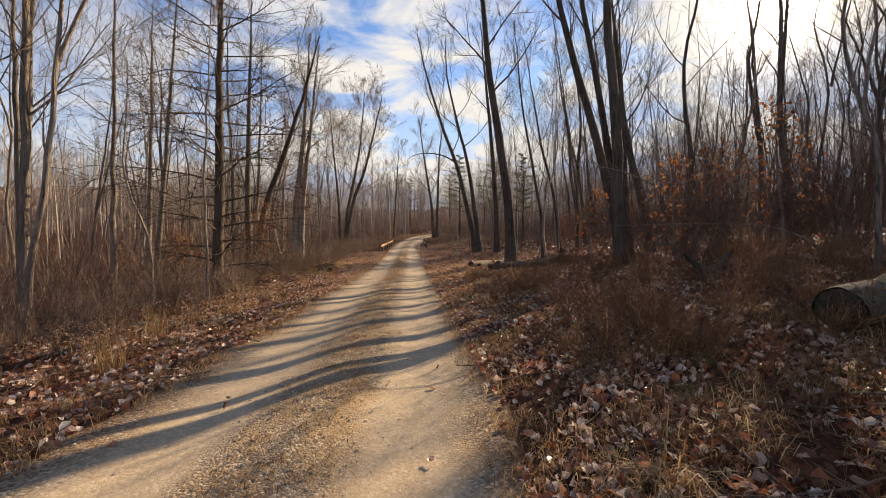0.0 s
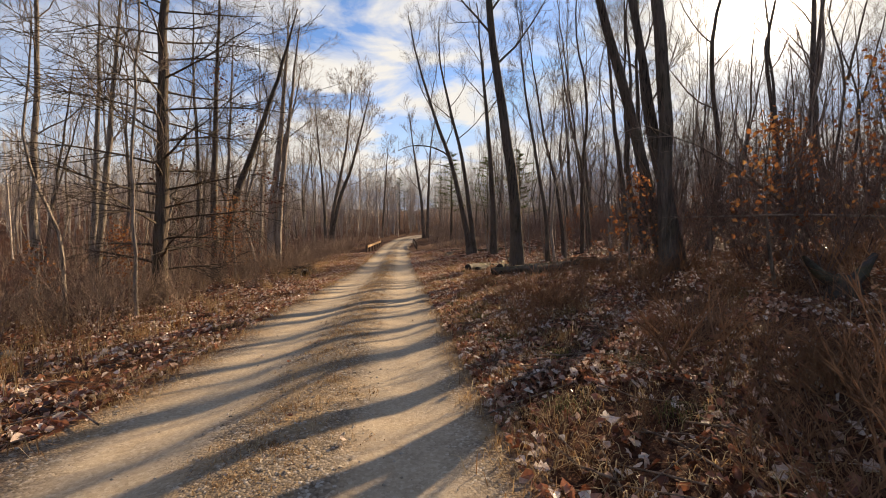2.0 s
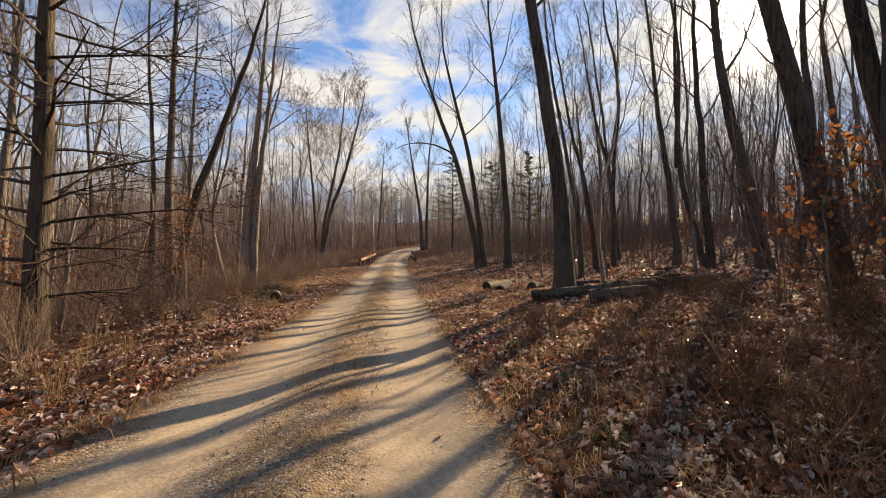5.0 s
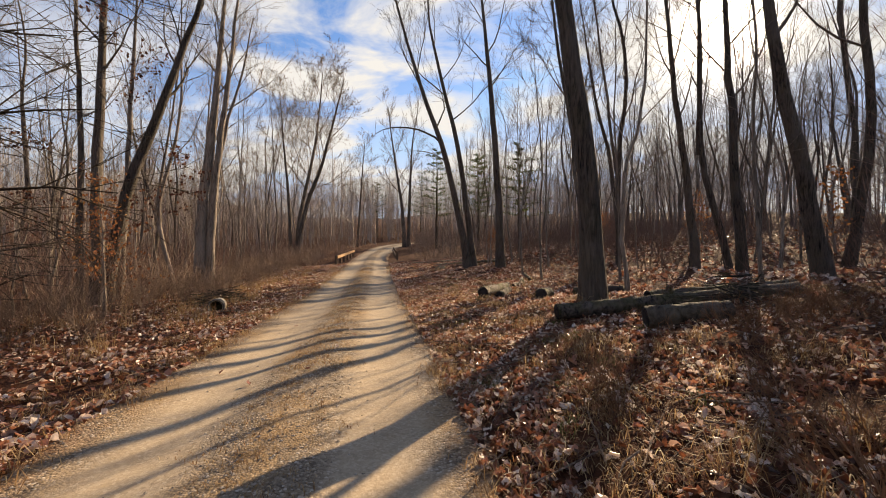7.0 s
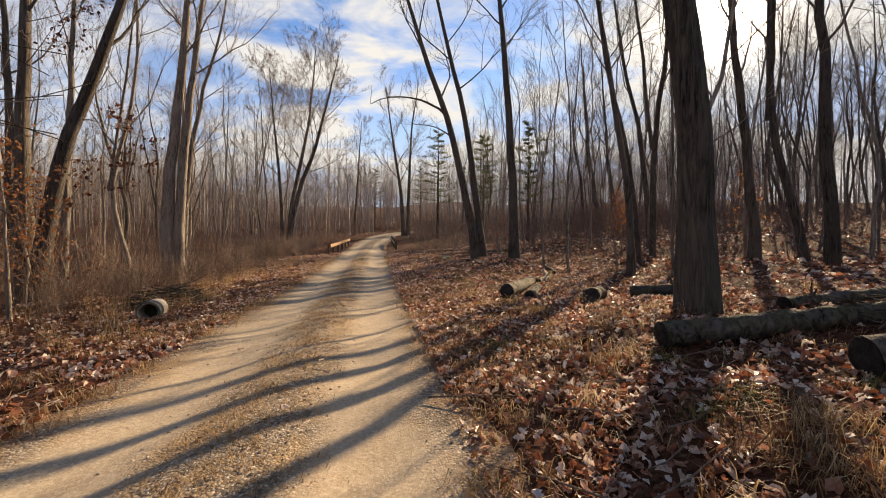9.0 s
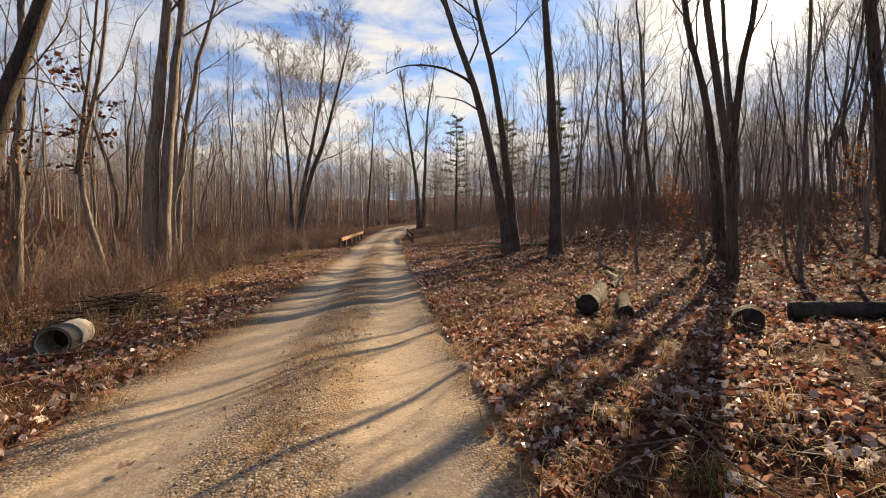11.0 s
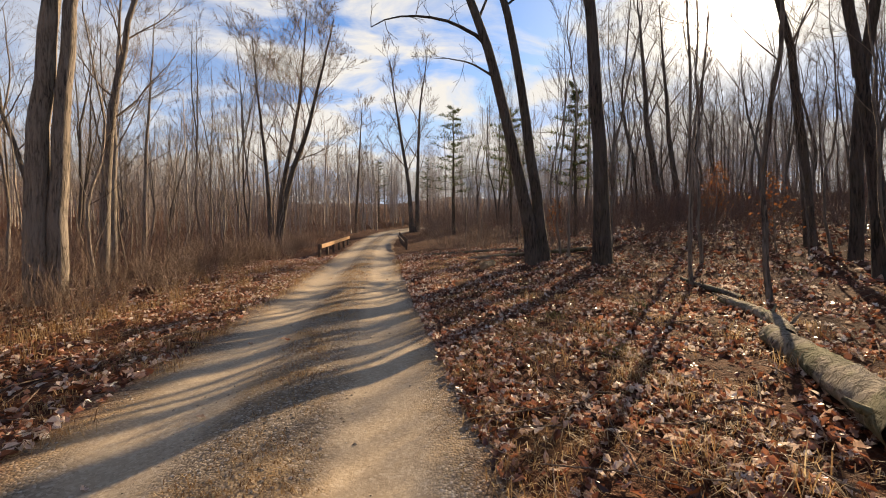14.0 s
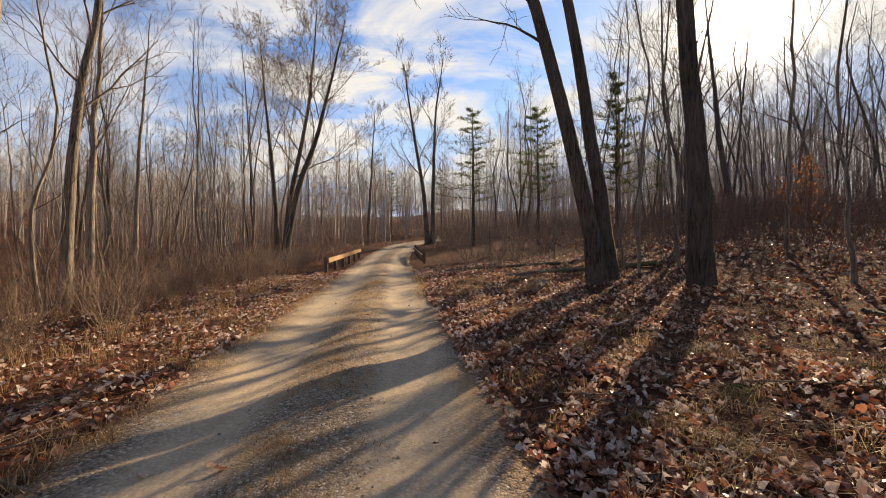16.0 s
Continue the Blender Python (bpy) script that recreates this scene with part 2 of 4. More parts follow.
PIPE_DARK = wood("pipe_collar", (0.035, 0.033, 0.03), (0.10, 0.095, 0.09))

# ---- the lie of the land ----
ROAD_Y = [-40, 0, 5, 10, 15, 20, 25, 30, 36, 44, 52, 60, 70, 80, 90, 100, 120, 160]
ROAD_X = [-1.1, -1.1, -1.2, -1.6, -1.95, -2.3, -2.75, -3.15, -3.6, -4.2, -4.9, -5.1, -4.5, -2.6, 0.4, 4.5, 14, 40]
RISE_Y = [-40, 0, 8, 14, 20, 25, 30, 35, 42, 52, 60, 72, 80, 100, 140, 200, 300, 900]
SLOPE_Y, SLOPE = [-40, 13, 18, 23, 29, 33, 40], [0.15, 0.15, 0.12, 0.055, 0.045, 0.08, 0.09]      # the bank above the track
RISE_Z = [0, 0, 0, .07, .12, .15, .28, .5, .8, 1.15, 1.8, 3.0, 3.6, 5.0, 9.0, 17, 30, 60]


def smooth_interp(v, xs, ys):
    v = np.asarray(v, float)
    return (np.interp(v - 1.5, xs, ys) + 2 * np.interp(v, xs, ys) + np.interp(v + 1.5, xs, ys)) / 4


def centre(y):
    return smooth_interp(y, ROAD_Y, ROAD_X)


def half_width(y):
    y = np.asarray(y, float)
    return 1.88 + 0.07 * np.sin(y * 1.3) + 0.05 * np.sin(y * 3.1 + 1)


def land(x, y):
    """The height of the leaf-covered ground."""
    x, y = np.asarray(x, float), np.asarray(y, float)
    d = x - centre(y)
    r, l = np.maximum(0, d - 1.7), np.maximum(0, -d - 1.75)
    near = np.clip((22 - y) / 8, 0, 1)
    slope = np.interp(y, SLOPE_Y, SLOPE)
    z = smooth_interp(y, RISE_Y, RISE_Z)
    z = z + slope * np.minimum(r, 6) + 0.085 * np.clip(r - 6, 0, 60) + 0.16 * np.exp(-((x - 3.2) ** 2 + (y - 18.9) ** 2) / 1.6)
    z = z - (0.065 + 0.055 * near) * np.minimum(l, 8) - 0.01 * np.clip(l - 8, 0, 40)
    z = z + np.clip((y - 95) / 90, 0, 1) * (2.6 * np.sin(0.031 * x + 1.0) + 1.5 * np.sin(0.083 * x + 0.02 * y))
    z = z + 0.10 * np.clip(-x - 48, 0, 150)
    off = np.clip(np.maximum(r, l) / 1.2, 0, 1)
    z = z + off * (0.045 * np.sin(1.9 * x + 0.7 * y) * np.sin(1.3 * y - 0.8 * x + 1) + 0.03 * np.sin(4.1 * x + 2) * np.sin(3.7 * y + 0.5 * x) + 0.02 * np.sin(7.3 * x - 3.1 * y))
    z = z + off * np.clip((np.abs(d) - 6) / 10, 0, 1) * 0.22 * np.sin(0.41 * x + 1) * np.sin(0.37 * y + 2)
    return z


def road_height(x, y):
    d = np.abs(np.asarray(x, float) - centre(y))
    z = smooth_interp(y, RISE_Y, RISE_Z)
    return z + 0.012 + 0.05 * np.exp(-(d / 0.45) ** 2) - 0.035 * np.exp(-((d - 0.95) / 0.38) ** 2) + 0.008 * np.sin(5 * y + 3 * d) * np.sin(2.3 * y)


def surface(x, y):
    on = np.abs(np.asarray(x, float) - centre(y)) < half_width(y) - 0.1
    return np.where(on, road_height(x, y), land(x, y))


# ---- mesh helpers ----
def mesh_object(name, verts, faces, mat, parent=None, label="", smooth=False):
    me = bpy.data.meshes.new(name)
    me.from_pydata([tuple(v) for v in verts] if not isinstance(verts, np.ndarray) else verts.tolist(), [], faces if isinstance(faces, list) else faces.tolist())
    me.materials.append(mat)
    if smooth:
        me.shade_smooth()
    ob = new(name, me)
    ob.parent = parent
    if label:
        tagged(ob, label)
    return ob


def thing(name, x, y, z=None, turn=0.0):
    ob = new(name)
    ob.empty_display_size = 0.2
    ob.matrix_world = pose(x, y, float(surface(x, y)) if z is None else z, 0, 0, turn)
    return ob


class Tubes:
    """Many tapered tubes gathered into one mesh."""

    def __init__(self):
        self.v, self.f = [], []

    def add(self, pts, rads, sides, cap=False, flare=None):
        pts = np.asarray(pts, float)
        tang = np.gradient(pts, axis=0)
        tang /= np.linalg.norm(tang, axis=1)[:, None] + 1e-9
        ref = np.array([0.31, 0.95, 0.05]) if abs(tang[0][2]) > 0.6 else np.array([0.05, 0.1, 1.0])
        a = np.cross(tang, ref)
        a /= np.linalg.norm(a, axis=1)[:, None] + 1e-9
        b = np.cross(tang, a)
        ang = np.arange(sides) * 2 * math.pi / sides
        start = len(self.v)
        for i, (p, r) in enumerate(zip(pts, rads)):
            k = 1.0 if flare is None else 1 + flare[i] * np.maximum(0, np.sin(ang * 2.5 + 0.7) + 0.6 * np.sin(ang * 4 + 2))
            ring = p + r * ((np.cos(ang) * k)[:, None] * a[i] + (np.sin(ang) * k)[:, None] * b[i])
            self.v.extend(map(tuple, ring))
        for i in range(len(pts) - 1):
            for j in range(sides):
                q = start + i * sides + j
                q2 = start + i * sides + (j + 1) % sides
                self.f.append((q, q2, q2 + sides, q + sides))
        if cap:
            self.f.append(tuple(range(start + sides - 1, start - 1, -1)))
            self.f.append(tuple(range(start + (len(pts) - 1) * sides, start + len(pts) * sides)))

    def twigs(self, rng, pts, count, length, wide):
        """Fine tapering shoots that leave a branch."""
        for _ in range(count):
            i = int(rng.integers(0, len(pts) - 1))
            p = pts[i] + (pts[i + 1] - pts[i]) * rng.random()
            d = unit(unit(pts[i + 1] - pts[i]) + rng.normal(0, 0.5, 3) + (0, 0, 0.15)) * length * rng.uniform(0.5, 1.2)
            side = unit(np.cross(d, rng.normal(0, 1, 3))) * wide * 0.5
            n = len(self.v)
            self.v.extend((tuple(p - side), tuple(p + side), tuple(p + d)))
            self.f.append((n, n + 1, n + 2))

    def obj(self, name, mat, parent=None, label=""):
        return mesh_object(name, self.v, self.f, mat, parent, label, True)


def unit(v):
    return v / (np.linalg.norm(v) + 1e-9)


def bough(rng, tubes, start, way, length, radius, level, depth, up=0.12, spread=0.75, kids=(6, 5, 4), wiggle=0.13, least=0.0045, shoots=0):
    """A branch with its twigs, level by level."""
    steps = (6, 4, 3, 2)[min(level, 3)]
    pts, p, d = [np.array(start, float)], np.array(start, float), unit(np.array(way, float))
    for _ in range(steps):
        d = unit(d + rng.normal(0, wiggle, 3) + np.array([0, 0, up]))
        p = p + d * length / steps
        pts.append(p.copy())
    rads = [max(least, radius * (1 - 0.78 * i / steps)) for i in range(steps + 1)]
    tubes.add(pts, rads, (4, 3, 3, 3)[min(level, 3)])
    if level >= depth:
        if shoots:
            tubes.twigs(rng, pts, shoots, max(0.35, length * 0.6), least * 1.4)
        return pts
    n = kids[min(level, len(kids) - 1)]
    for k in range(n):
        f = 0.22 + 0.75 * (k + rng.random()) / n
        i = min(steps - 1, int(f * steps))
        base = pts[i] + (pts[i + 1] - pts[i]) * (f * steps - i)
        along = unit(pts[i + 1] - pts[i])
        side = unit(np.cross(along, rng.normal(0, 1, 3)))
        bough(rng, tubes, base, along + side * spread * (0.7 + 0.6 * rng.random()), length * (0.62 - 0.22 * f) * (0.8 + 0.4 * rng.random()),
              max(least, rads[i] * 0.55), level + 1, depth, up, spread, kids, wiggle, least, shoots)
    return pts


def trunk_line(rng, points, n):
    """A smooth line through the given points, a little crooked."""
    pts = np.asarray(points, float)
    s = np.concatenate([[0], np.cumsum(np.linalg.norm(np.diff(pts, axis=0), axis=1))])
    u = np.linspace(0, s[-1], n)
    line = np.stack([np.interp(u, s, pts[:, k]) for k in range(3)], 1)
    soft = line.copy()
    soft[1:-1] = (line[:-2] + 2 * line[1:-1] + line[2:]) / 4
    soft[1:-1, :2] += rng.normal(0, 0.025, (n - 2, 2))
    return soft


def bare_tree(name, stems, rng, mat, limbs=12, depth=2, first=0.35, reach=0.24, kids=(6, 5, 4), up=0.12, split=False, least=0.0055, sides=12, shoots=6):
    """A leafless broadleaf tree. stems: lists of (points from the foot up, foot radius). Returns its root."""
    root = new(name)
    root.empty_display_size = 0.3
    crown = Tubes()
    for points, radius in stems:
        n = 16
        line = trunk_line(rng, points, n)
        high = line[-1][2] - line[0][2]
        rads = [radius * (1.0 - 0.86 * (i / (n - 1)) ** 1.1) for i in range(n)]
        flare = [0.16 if i == 0 else 0.06 if i == 1 else 0.0 for i in range(n)]
        rads[0] *= 1.15
        t = Tubes()
        line[0][2] -= 0.12
        t.add(line, rads, sides, flare=flare)
        t.obj("trunk", mat, root)
        for k in range(limbs):
            f = first + (1 - first) * (k + rng.random() * 0.9) / limbs
            f = min(f, 0.985)
            i = min(n - 2, int(f * (n - 1)))
            base = line[i] + (line[i + 1] - line[i]) * (f * (n - 1) - i)
            a = k * 2.4 + rng.random()
            slope = 0.75 + 0.8 * f
            way = np.array([math.cos(a), math.sin(a), slope])
            length = high * reach * (1.25 - 0.75 * f) * (0.75 + 0.5 * rng.random())
            part_tubes = Tubes() if split else crown
            bough(rng, part_tubes, base, way, length, max(least, rads[i] * 0.36), 0, depth, up, 0.75, kids, 0.13, least, shoots)
            if split:
                part_tubes.obj("limb", mat, root)
    if crown.v:
        crown.obj("crown", BARK_TWIG, root)
    return root


def leaf_cards(rng, n, place, size, droop=0.3, lobed=True):
    """Small folded leaves: place gives n points."""
    yaw, tilt, roll = rng.uniform(0, 2 * math.pi, n), rng.normal(0, droop, n), rng.normal(0, droop, n)
    length = rng.uniform(size[0], size[1], n)
    wide = length * rng.uniform(0.28, 0.42, n)
    fold = wide * rng.uniform(0.1, 1.1, n)
    k = 12 if lobed else 6
    half = [(0.33, 0.55, 0.6), (0.2, 0.38, 0.4), (0.05, 1.0, 1.0), (-0.1, 0.5, 0.5), (-0.27, 0.72, 0.8)] if lobed else [(0.12, 1, 1), (-0.28, 0.7, 0.8)]
    shape = np.array([(0.5, 0, 0.12), *half, (-0.5, 0, 0.1), *[(a, -b, c) for a, b, c in half[::-1]]])
    x = shape[:, 0][None] * length[:, None]
    y = shape[:, 1][None] * wide[:, None]
    z = shape[:, 2][None] * fold[:, None] + rng.normal(0, 0.27, (n, k)) * wide[:, None]
    y2 = y * np.cos(roll)[:, None] - z * np.sin(roll)[:, None]
    z2 = y * np.sin(roll)[:, None] + z * np.cos(roll)[:, None]
    x3 = x * np.cos(tilt)[:, None] - z2 * np.sin(tilt)[:, None]
    z3 = x * np.sin(tilt)[:, None] + z2 * np.cos(tilt)[:, None]
    v = np.stack([x3 * np.cos(yaw)[:, None] - y2 * np.sin(yaw)[:, None], x3 * np.sin(yaw)[:, None] + y2 * np.cos(yaw)[:, None], z3], 2) + place[:, None]
    base = (np.arange(n) * k)[:, None]
    f = np.concatenate([base + np.arange(k // 2 + 1), base + np.append(np.arange(k // 2, k), 0)])
    return v.reshape(-1, 3), f


def blades(rng, place, length, lean, wide=1.0):
    """Dry grass blades, two faces each."""
    n = len(place)
    a = rng.uniform(0, 2 * math.pi, n)
    out = np.stack([np.cos(a), np.sin(a), np.zeros(n)], 1)
    side = np.stack([-np.sin(a), np.cos(a), np.zeros(n)], 1) * rng.uniform(0.0015, 0.004, n)[:, None] * wide
    ln = (length * rng.uniform(0.5, 1.2, n))[:, None]
    le = (lean * rng.uniform(0.3, 1.3, n))[:, None]
    up = np.array([0, 0, 1.0])
    mid = place + out * ln * le * 0.35 + up * ln * 0.55
    tip = place + out * ln * le * 1.05 + up * ln * (1 - 0.55 * np.minimum(le, 1.4))
    v = np.stack([place - side, place + side, mid + side, mid - side, tip], 1).reshape(-1, 3)
    b = (np.arange(n) * 5)[:, None]
    return v, [tuple(q) for q in (b + np.array([0, 1, 2, 3])).tolist()] + [tuple(q) for q in (b + np.array([3, 2, 4])).tolist()]


# ---- ground and road ----
def axis(spans):
    out = []
    for a, b, step in spans:
        out.extend(np.arange(a, b, step))
    return np.array(out + [spans[-1][1]])


def build_ground():
    xs = axis([(-700, -100, 60), (-100, -40, 5), (-40, -13, 1.2), (-13, 11, 0.22), (11, 40, 1.2), (40, 100, 5), (100, 700, 60)])
    ys = axis([(-500, -60, 60), (-60, -4, 3), (-4, 44, 0.25), (44, 100, 0.8), (100, 160, 6), (160, 900, 60)])
    gx, gy = np.meshgrid(xs, ys)
    z = land(gx, gy)
    inner = np.clip((half_width(gy) - 0.05 - np.abs(gx - centre(gy))) / 0.25, 0, 1)
    z = z - 0.09 * inner
    v = np.stack([gx, gy, z], 2).reshape(-1, 3)
    nx, ny = len(xs), len(ys)
    i = (np.arange(ny - 1)[:, None] * nx + np.arange(nx - 1)[None]).reshape(-1, 1)
    ob = mesh_object("ground", v, (i + np.array([0, 1, nx + 1, nx])), LITTER, smooth=True)
    tagged(ob, "forest floor covered in red-brown fallen oak leaves", "ground", kind="structure")


def build_road():
    ys = axis([(-30, -3, 0.8), (-3, 45, 0.11), (45, 90, 0.5)])
    fr = np.concatenate([np.linspace(-1, 1, 37)])
    gy = np.repeat(ys[:, None], len(fr), 1)
    edge = half_width(gy) + 0.10 * np.sin(gy * 5.1 + 2 * np.sign(fr)[None]) * (np.abs(fr)[None] > 0.9) + 0.05
    gx = centre(gy) + fr[None] * edge
    z = road_height(gx, gy)
    rim = np.clip((np.abs(fr) - 0.9) / 0.1, 0, 1)[None]
    z = z * (1 - rim) + (land(gx, gy) - 0.012) * rim
    v = np.stack([gx, gy, z], 2).reshape(-1, 3)
    nx, ny = len(fr), len(ys)
    i = (np.arange(ny - 1)[:, None] * nx + np.arange(nx - 1)[None]).reshape(-1, 1)
    ob = mesh_object("road", v, (i + np.array([0, 1, nx + 1, nx])), GRAVEL, smooth=True)
    at = ob.data.attributes.new("across", "FLOAT", "POINT")
    at.data.foreach_set("value", np.repeat(fr[None] * 1.95, ny, 0).reshape(-1).astype(np.float32))
    tagged(ob, "tan gravel track with two packed wheel ruts", "road", kind="structure")


build_ground()
build_road()

# ---- trees that stand by the track ----
def up_to(x, y, *more):
    """A stem's points: its foot on the ground, then (x, z above sea, y) upward."""
    return [(x, y, float(land(x, y)))] + [(m[0], m[2] if len(m) > 2 else y, m[1]) for m in more]


def named_tree(name, stems, seed, mat, label, **how):
    rng = np.random.default_rng(seed)
    root = bare_tree(name, stems, rng, mat, **how)
    return tagged(root, label, "tree", "trees by the track")


named_tree("oak_tree", [(up_to(3.12, 18.6, (3.03, 3.3), (2.82, 4.8), (2.55, 6.6), (2.13, 9.3), (1.8, 13), (1.6, 19)), 0.235)], 1, BARK, "tall dark oak with furrowed bark beside a fallen log", limbs=11, first=0.42, split=True)
named_tree("oak_tree", [(up_to(4.52, 33.7, (4.43, 4.5), (4.2, 7.9), (3.93, 11.3), (3.5, 15.5), (3.1, 20)), 0.25)], 2, BARK, "stout straight oak with a grey-brown trunk", limbs=10, first=0.55, split=True)
named_tree("forked_oak_tree", [(up_to(2.86, 35.6, (2.33, 4.0), (1.66, 7.3), (0.61, 10.29), (-0.17, 12.26), (-1.6, 17), (-2.2, 20)), 0.235), (up_to(3.25, 35.65, (2.85, 4.26), (2.29, 8.32), (1.62, 11.07), (1.23, 12.31), (0.2, 17), (0.3, 20)), 0.21)],
           3, BARK, "dark oak with two leaning trunks from one foot", limbs=7, first=0.45, reach=0.3, split=True)
def side_limb(tree, points, radius, seed):
    """A long bare limb that leaves the trunk at the first point."""
    rng = np.random.default_rng(seed)
    t = Tubes()
    line = trunk_line(rng, points, 9)
    t.add(line, [radius * (1 - 0.75 * i / 8) for i in range(9)], 6)
    for i in range(2, 9):
        bough(rng, t, line[i], unit(rng.normal(0, 0.6, 3) + (0, 0, 0.5)), 0.9, radius * 0.25, 2, 3, 0.05, 0.7, (3, 3), 0.15, 0.006)
    t.obj("limb", BARK, tree)


def leafy_limb(tree, start, way, length, seed):
    """A thin limb that still holds its dry leaves."""
    rng = np.random.default_rng(seed)
    t = Tubes()
    at = []
    bough(rng, t, start, way, length, 0.022, 0, 2, 0.0, 0.8, (5, 4), 0.12, 0.006, 3)
    ends = np.array(t.v)
    for q in ends[rng.integers(len(ends) // 4, len(ends), 75)]:
        at.append(q + rng.normal(0, 0.05, 3))
    limb = t.obj("limb", BARK_TWIG, tree)
    v, f = leaf_cards(rng, len(at), np.array(at), (0.08, 0.15), 1.1, False)
    mesh_object("foliage", v, f, LEAF_DARK, limb, "dark curled dry leaves")


forked = bpy.data.objects["forked_oak_tree"]
side_limb(forked, [(1.15, 35.6, 8.75), (0.3, 35.5, 9.35), (-0.9, 35.4, 9.6), (-2.2, 35.3, 9.55), (-2.9, 35.3, 9.1)], 0.075, 201)
side_limb(forked, [(1.62, 35.6, 7.4), (0.9, 35.5, 7.95), (-0.1, 35.4, 8.15), (-0.6, 35.3, 8.1)], 0.05, 202)
named_tree("leaning_oak_tree", [(up_to(-13.03, 27.4, (-13.11, 4.42), (-13.11, 7.44), (-12.99, 10.5), (-12.8, 18)), 0.24), (up_to(-12.6, 27.2, (-12.34, 1.81), (-11.98, 3.84), (-10.87, 6.91), (-10.12, 8.99), (-9.55, 10.67), (-8.2, 15.5)), 0.26)],
           4, BARK, "oak pair, one trunk upright and one leaning to the track", limbs=8, first=0.48, reach=0.26, split=True)
named_tree("maple_tree", [(up_to(-12.05, 33.4, (-12.15, 3.6), (-11.75, 7.3), (-11.4, 10.2), (-10.8, 19)), 0.31), (up_to(-11.72, 33.5, (-11.6, 3.6), (-11.25, 7.9), (-10.9, 10.6), (-10.1, 18)), 0.25)],
           5, BARK_GREY, "grey maple with two trunks from one foot, sunlit", limbs=9, first=0.5, split=True)
named_tree("oak_tree", [(up_to(6.5, 26.2, (6.4, 3.4), (6.06, 5.1), (5.85, 6.2), (5.2, 10), (4.6, 16)), 0.12)], 7, BARK, "dark oak leaning a little on the leaf-covered bank", limbs=10, first=0.4)
named_tree("oak_tree", [(up_to(8.39, 29.0, (8.14, 4.13), (7.6, 6.5), (7.2, 7.6), (5.8, 16)), 0.13)], 8, BARK, "broad dark oak on the leaf-covered slope", limbs=10, first=0.4)
named_tree("oak_tree", [(up_to(5.4, 12.3, (5.25, 4.6), (5.08, 7.3), (4.8, 12), (4.6, 18)), 0.18)], 9, BARK, "oak with grey ridged bark in thick brush", limbs=9, first=0.45)
named_tree("leaning_oak_tree", [(up_to(6.3, 14.0, (5.6, 4), (4.6, 7.5), (3.2, 13), (2.6, 17)), 0.17)], 10, BARK, "leaning oak in thick brush", limbs=9, first=0.45)
named_tree("oak_tree", [(up_to(5.9, 12.6, (5.0, 5), (4.3, 9), (3.6, 16)), 0.13)], 11, BARK, "thin oak crowding a larger trunk", limbs=8, first=0.4)
named_tree("oak_tree", [(up_to(10.6, 20.6, (9.3, 7), (8.3, 16)), 0.22)], 12, BARK, "oak on the slope above a fallen log", limbs=9, first=0.42)
named_tree("oak_tree", [(up_to(11.57, 27.0, (11.07, 6.4), (10.72, 8.4), (9.9, 17)), 0.18)], 13, BARK, "oak on the leaf-covered slope", limbs=9, first=0.4)
named_tree("oak_tree", [(up_to(10.9, 23.7, (10.5, 7), (10.2, 16)), 0.17)], 14, BARK, "oak on the leaf-covered slope", limbs=9, first=0.4)
named_tree("oak_tree", [(up_to(12.0, 34.0, (11.42, 7.5), (10.5, 10.64), (9.3, 18)), 0.16)], 15, BARK, "oak on the leaf-covered slope", limbs=9, first=0.4)
named_tree("oak_tree", [(up_to(17.0, 50.0, (15.8, 10), (15.0, 20)), 0.3)], 17, BARK, "large oak far up the slope", limbs=11, first=0.4)
named_tree("oak_tree", [(up_to(19.4, 51.5, (18.4, 10), (17.6, 20)), 0.24)], 18, BARK, "oak far up the slope", limbs=10, first=0.4)
named_tree("maple_tree", [(up_to(-14.4, 39.0, (-14.06, 6.56), (-13.17, 11.2), (-12.3, 13.8), (-11.6, 18)), 0.2)], 19, BARK_GREY, "grey maple with a side branch, sunlit", limbs=10, first=0.35)
named_tree("maple_tree", [(up_to(-20.0, 50.5, (-19.7, 8), (-19.0, 17)), 0.16)], 20, BARK_GREY, "maple in the lower wood", limbs=10, first=0.35)
named_tree("maple_tree", [(up_to(-17.2, 43.6, (-17.0, 8), (-16.4, 17)), 0.18)], 21, BARK_GREY, "maple in the lower wood", limbs=10, first=0.35)
pair = bpy.data.objects["leaning_oak_tree"]
for k, (start, way) in enumerate([((-11.9, 27.2, 4.1), (0.9, -0.3, 0.25)), ((-12.2, 27.2, 2.9), (-0.6, -0.7, 0.3)), ((-11.4, 27.2, 5.5), (1.0, 0.1, 0.1)), ((-13.1, 27.4, 5.2), (-0.8, -0.5, 0.2)),
                                  ((-13.1, 27.4, 7.2), (0.9, -0.4, 0.2)), ((-13.1, 27.4, 8.6), (1.0, 0.2, 0.25)), ((-13.0, 27.4, 9.8), (0.8, -0.5, 0.3)), ((-12.3, 27.2, 2.2), (0.8, -0.6, 0.2))]):
    leafy_limb(pair, start, way, 2.4, 500 + k)
named_tree("oak_tree", [(up_to(-14.93, 29.0, (-14.93, 5.8), (-15.26, 11.4), (-15.3, 18)), 0.15)], 24, BARK, "slim oak behind a leaning pair", limbs=9, first=0.4)
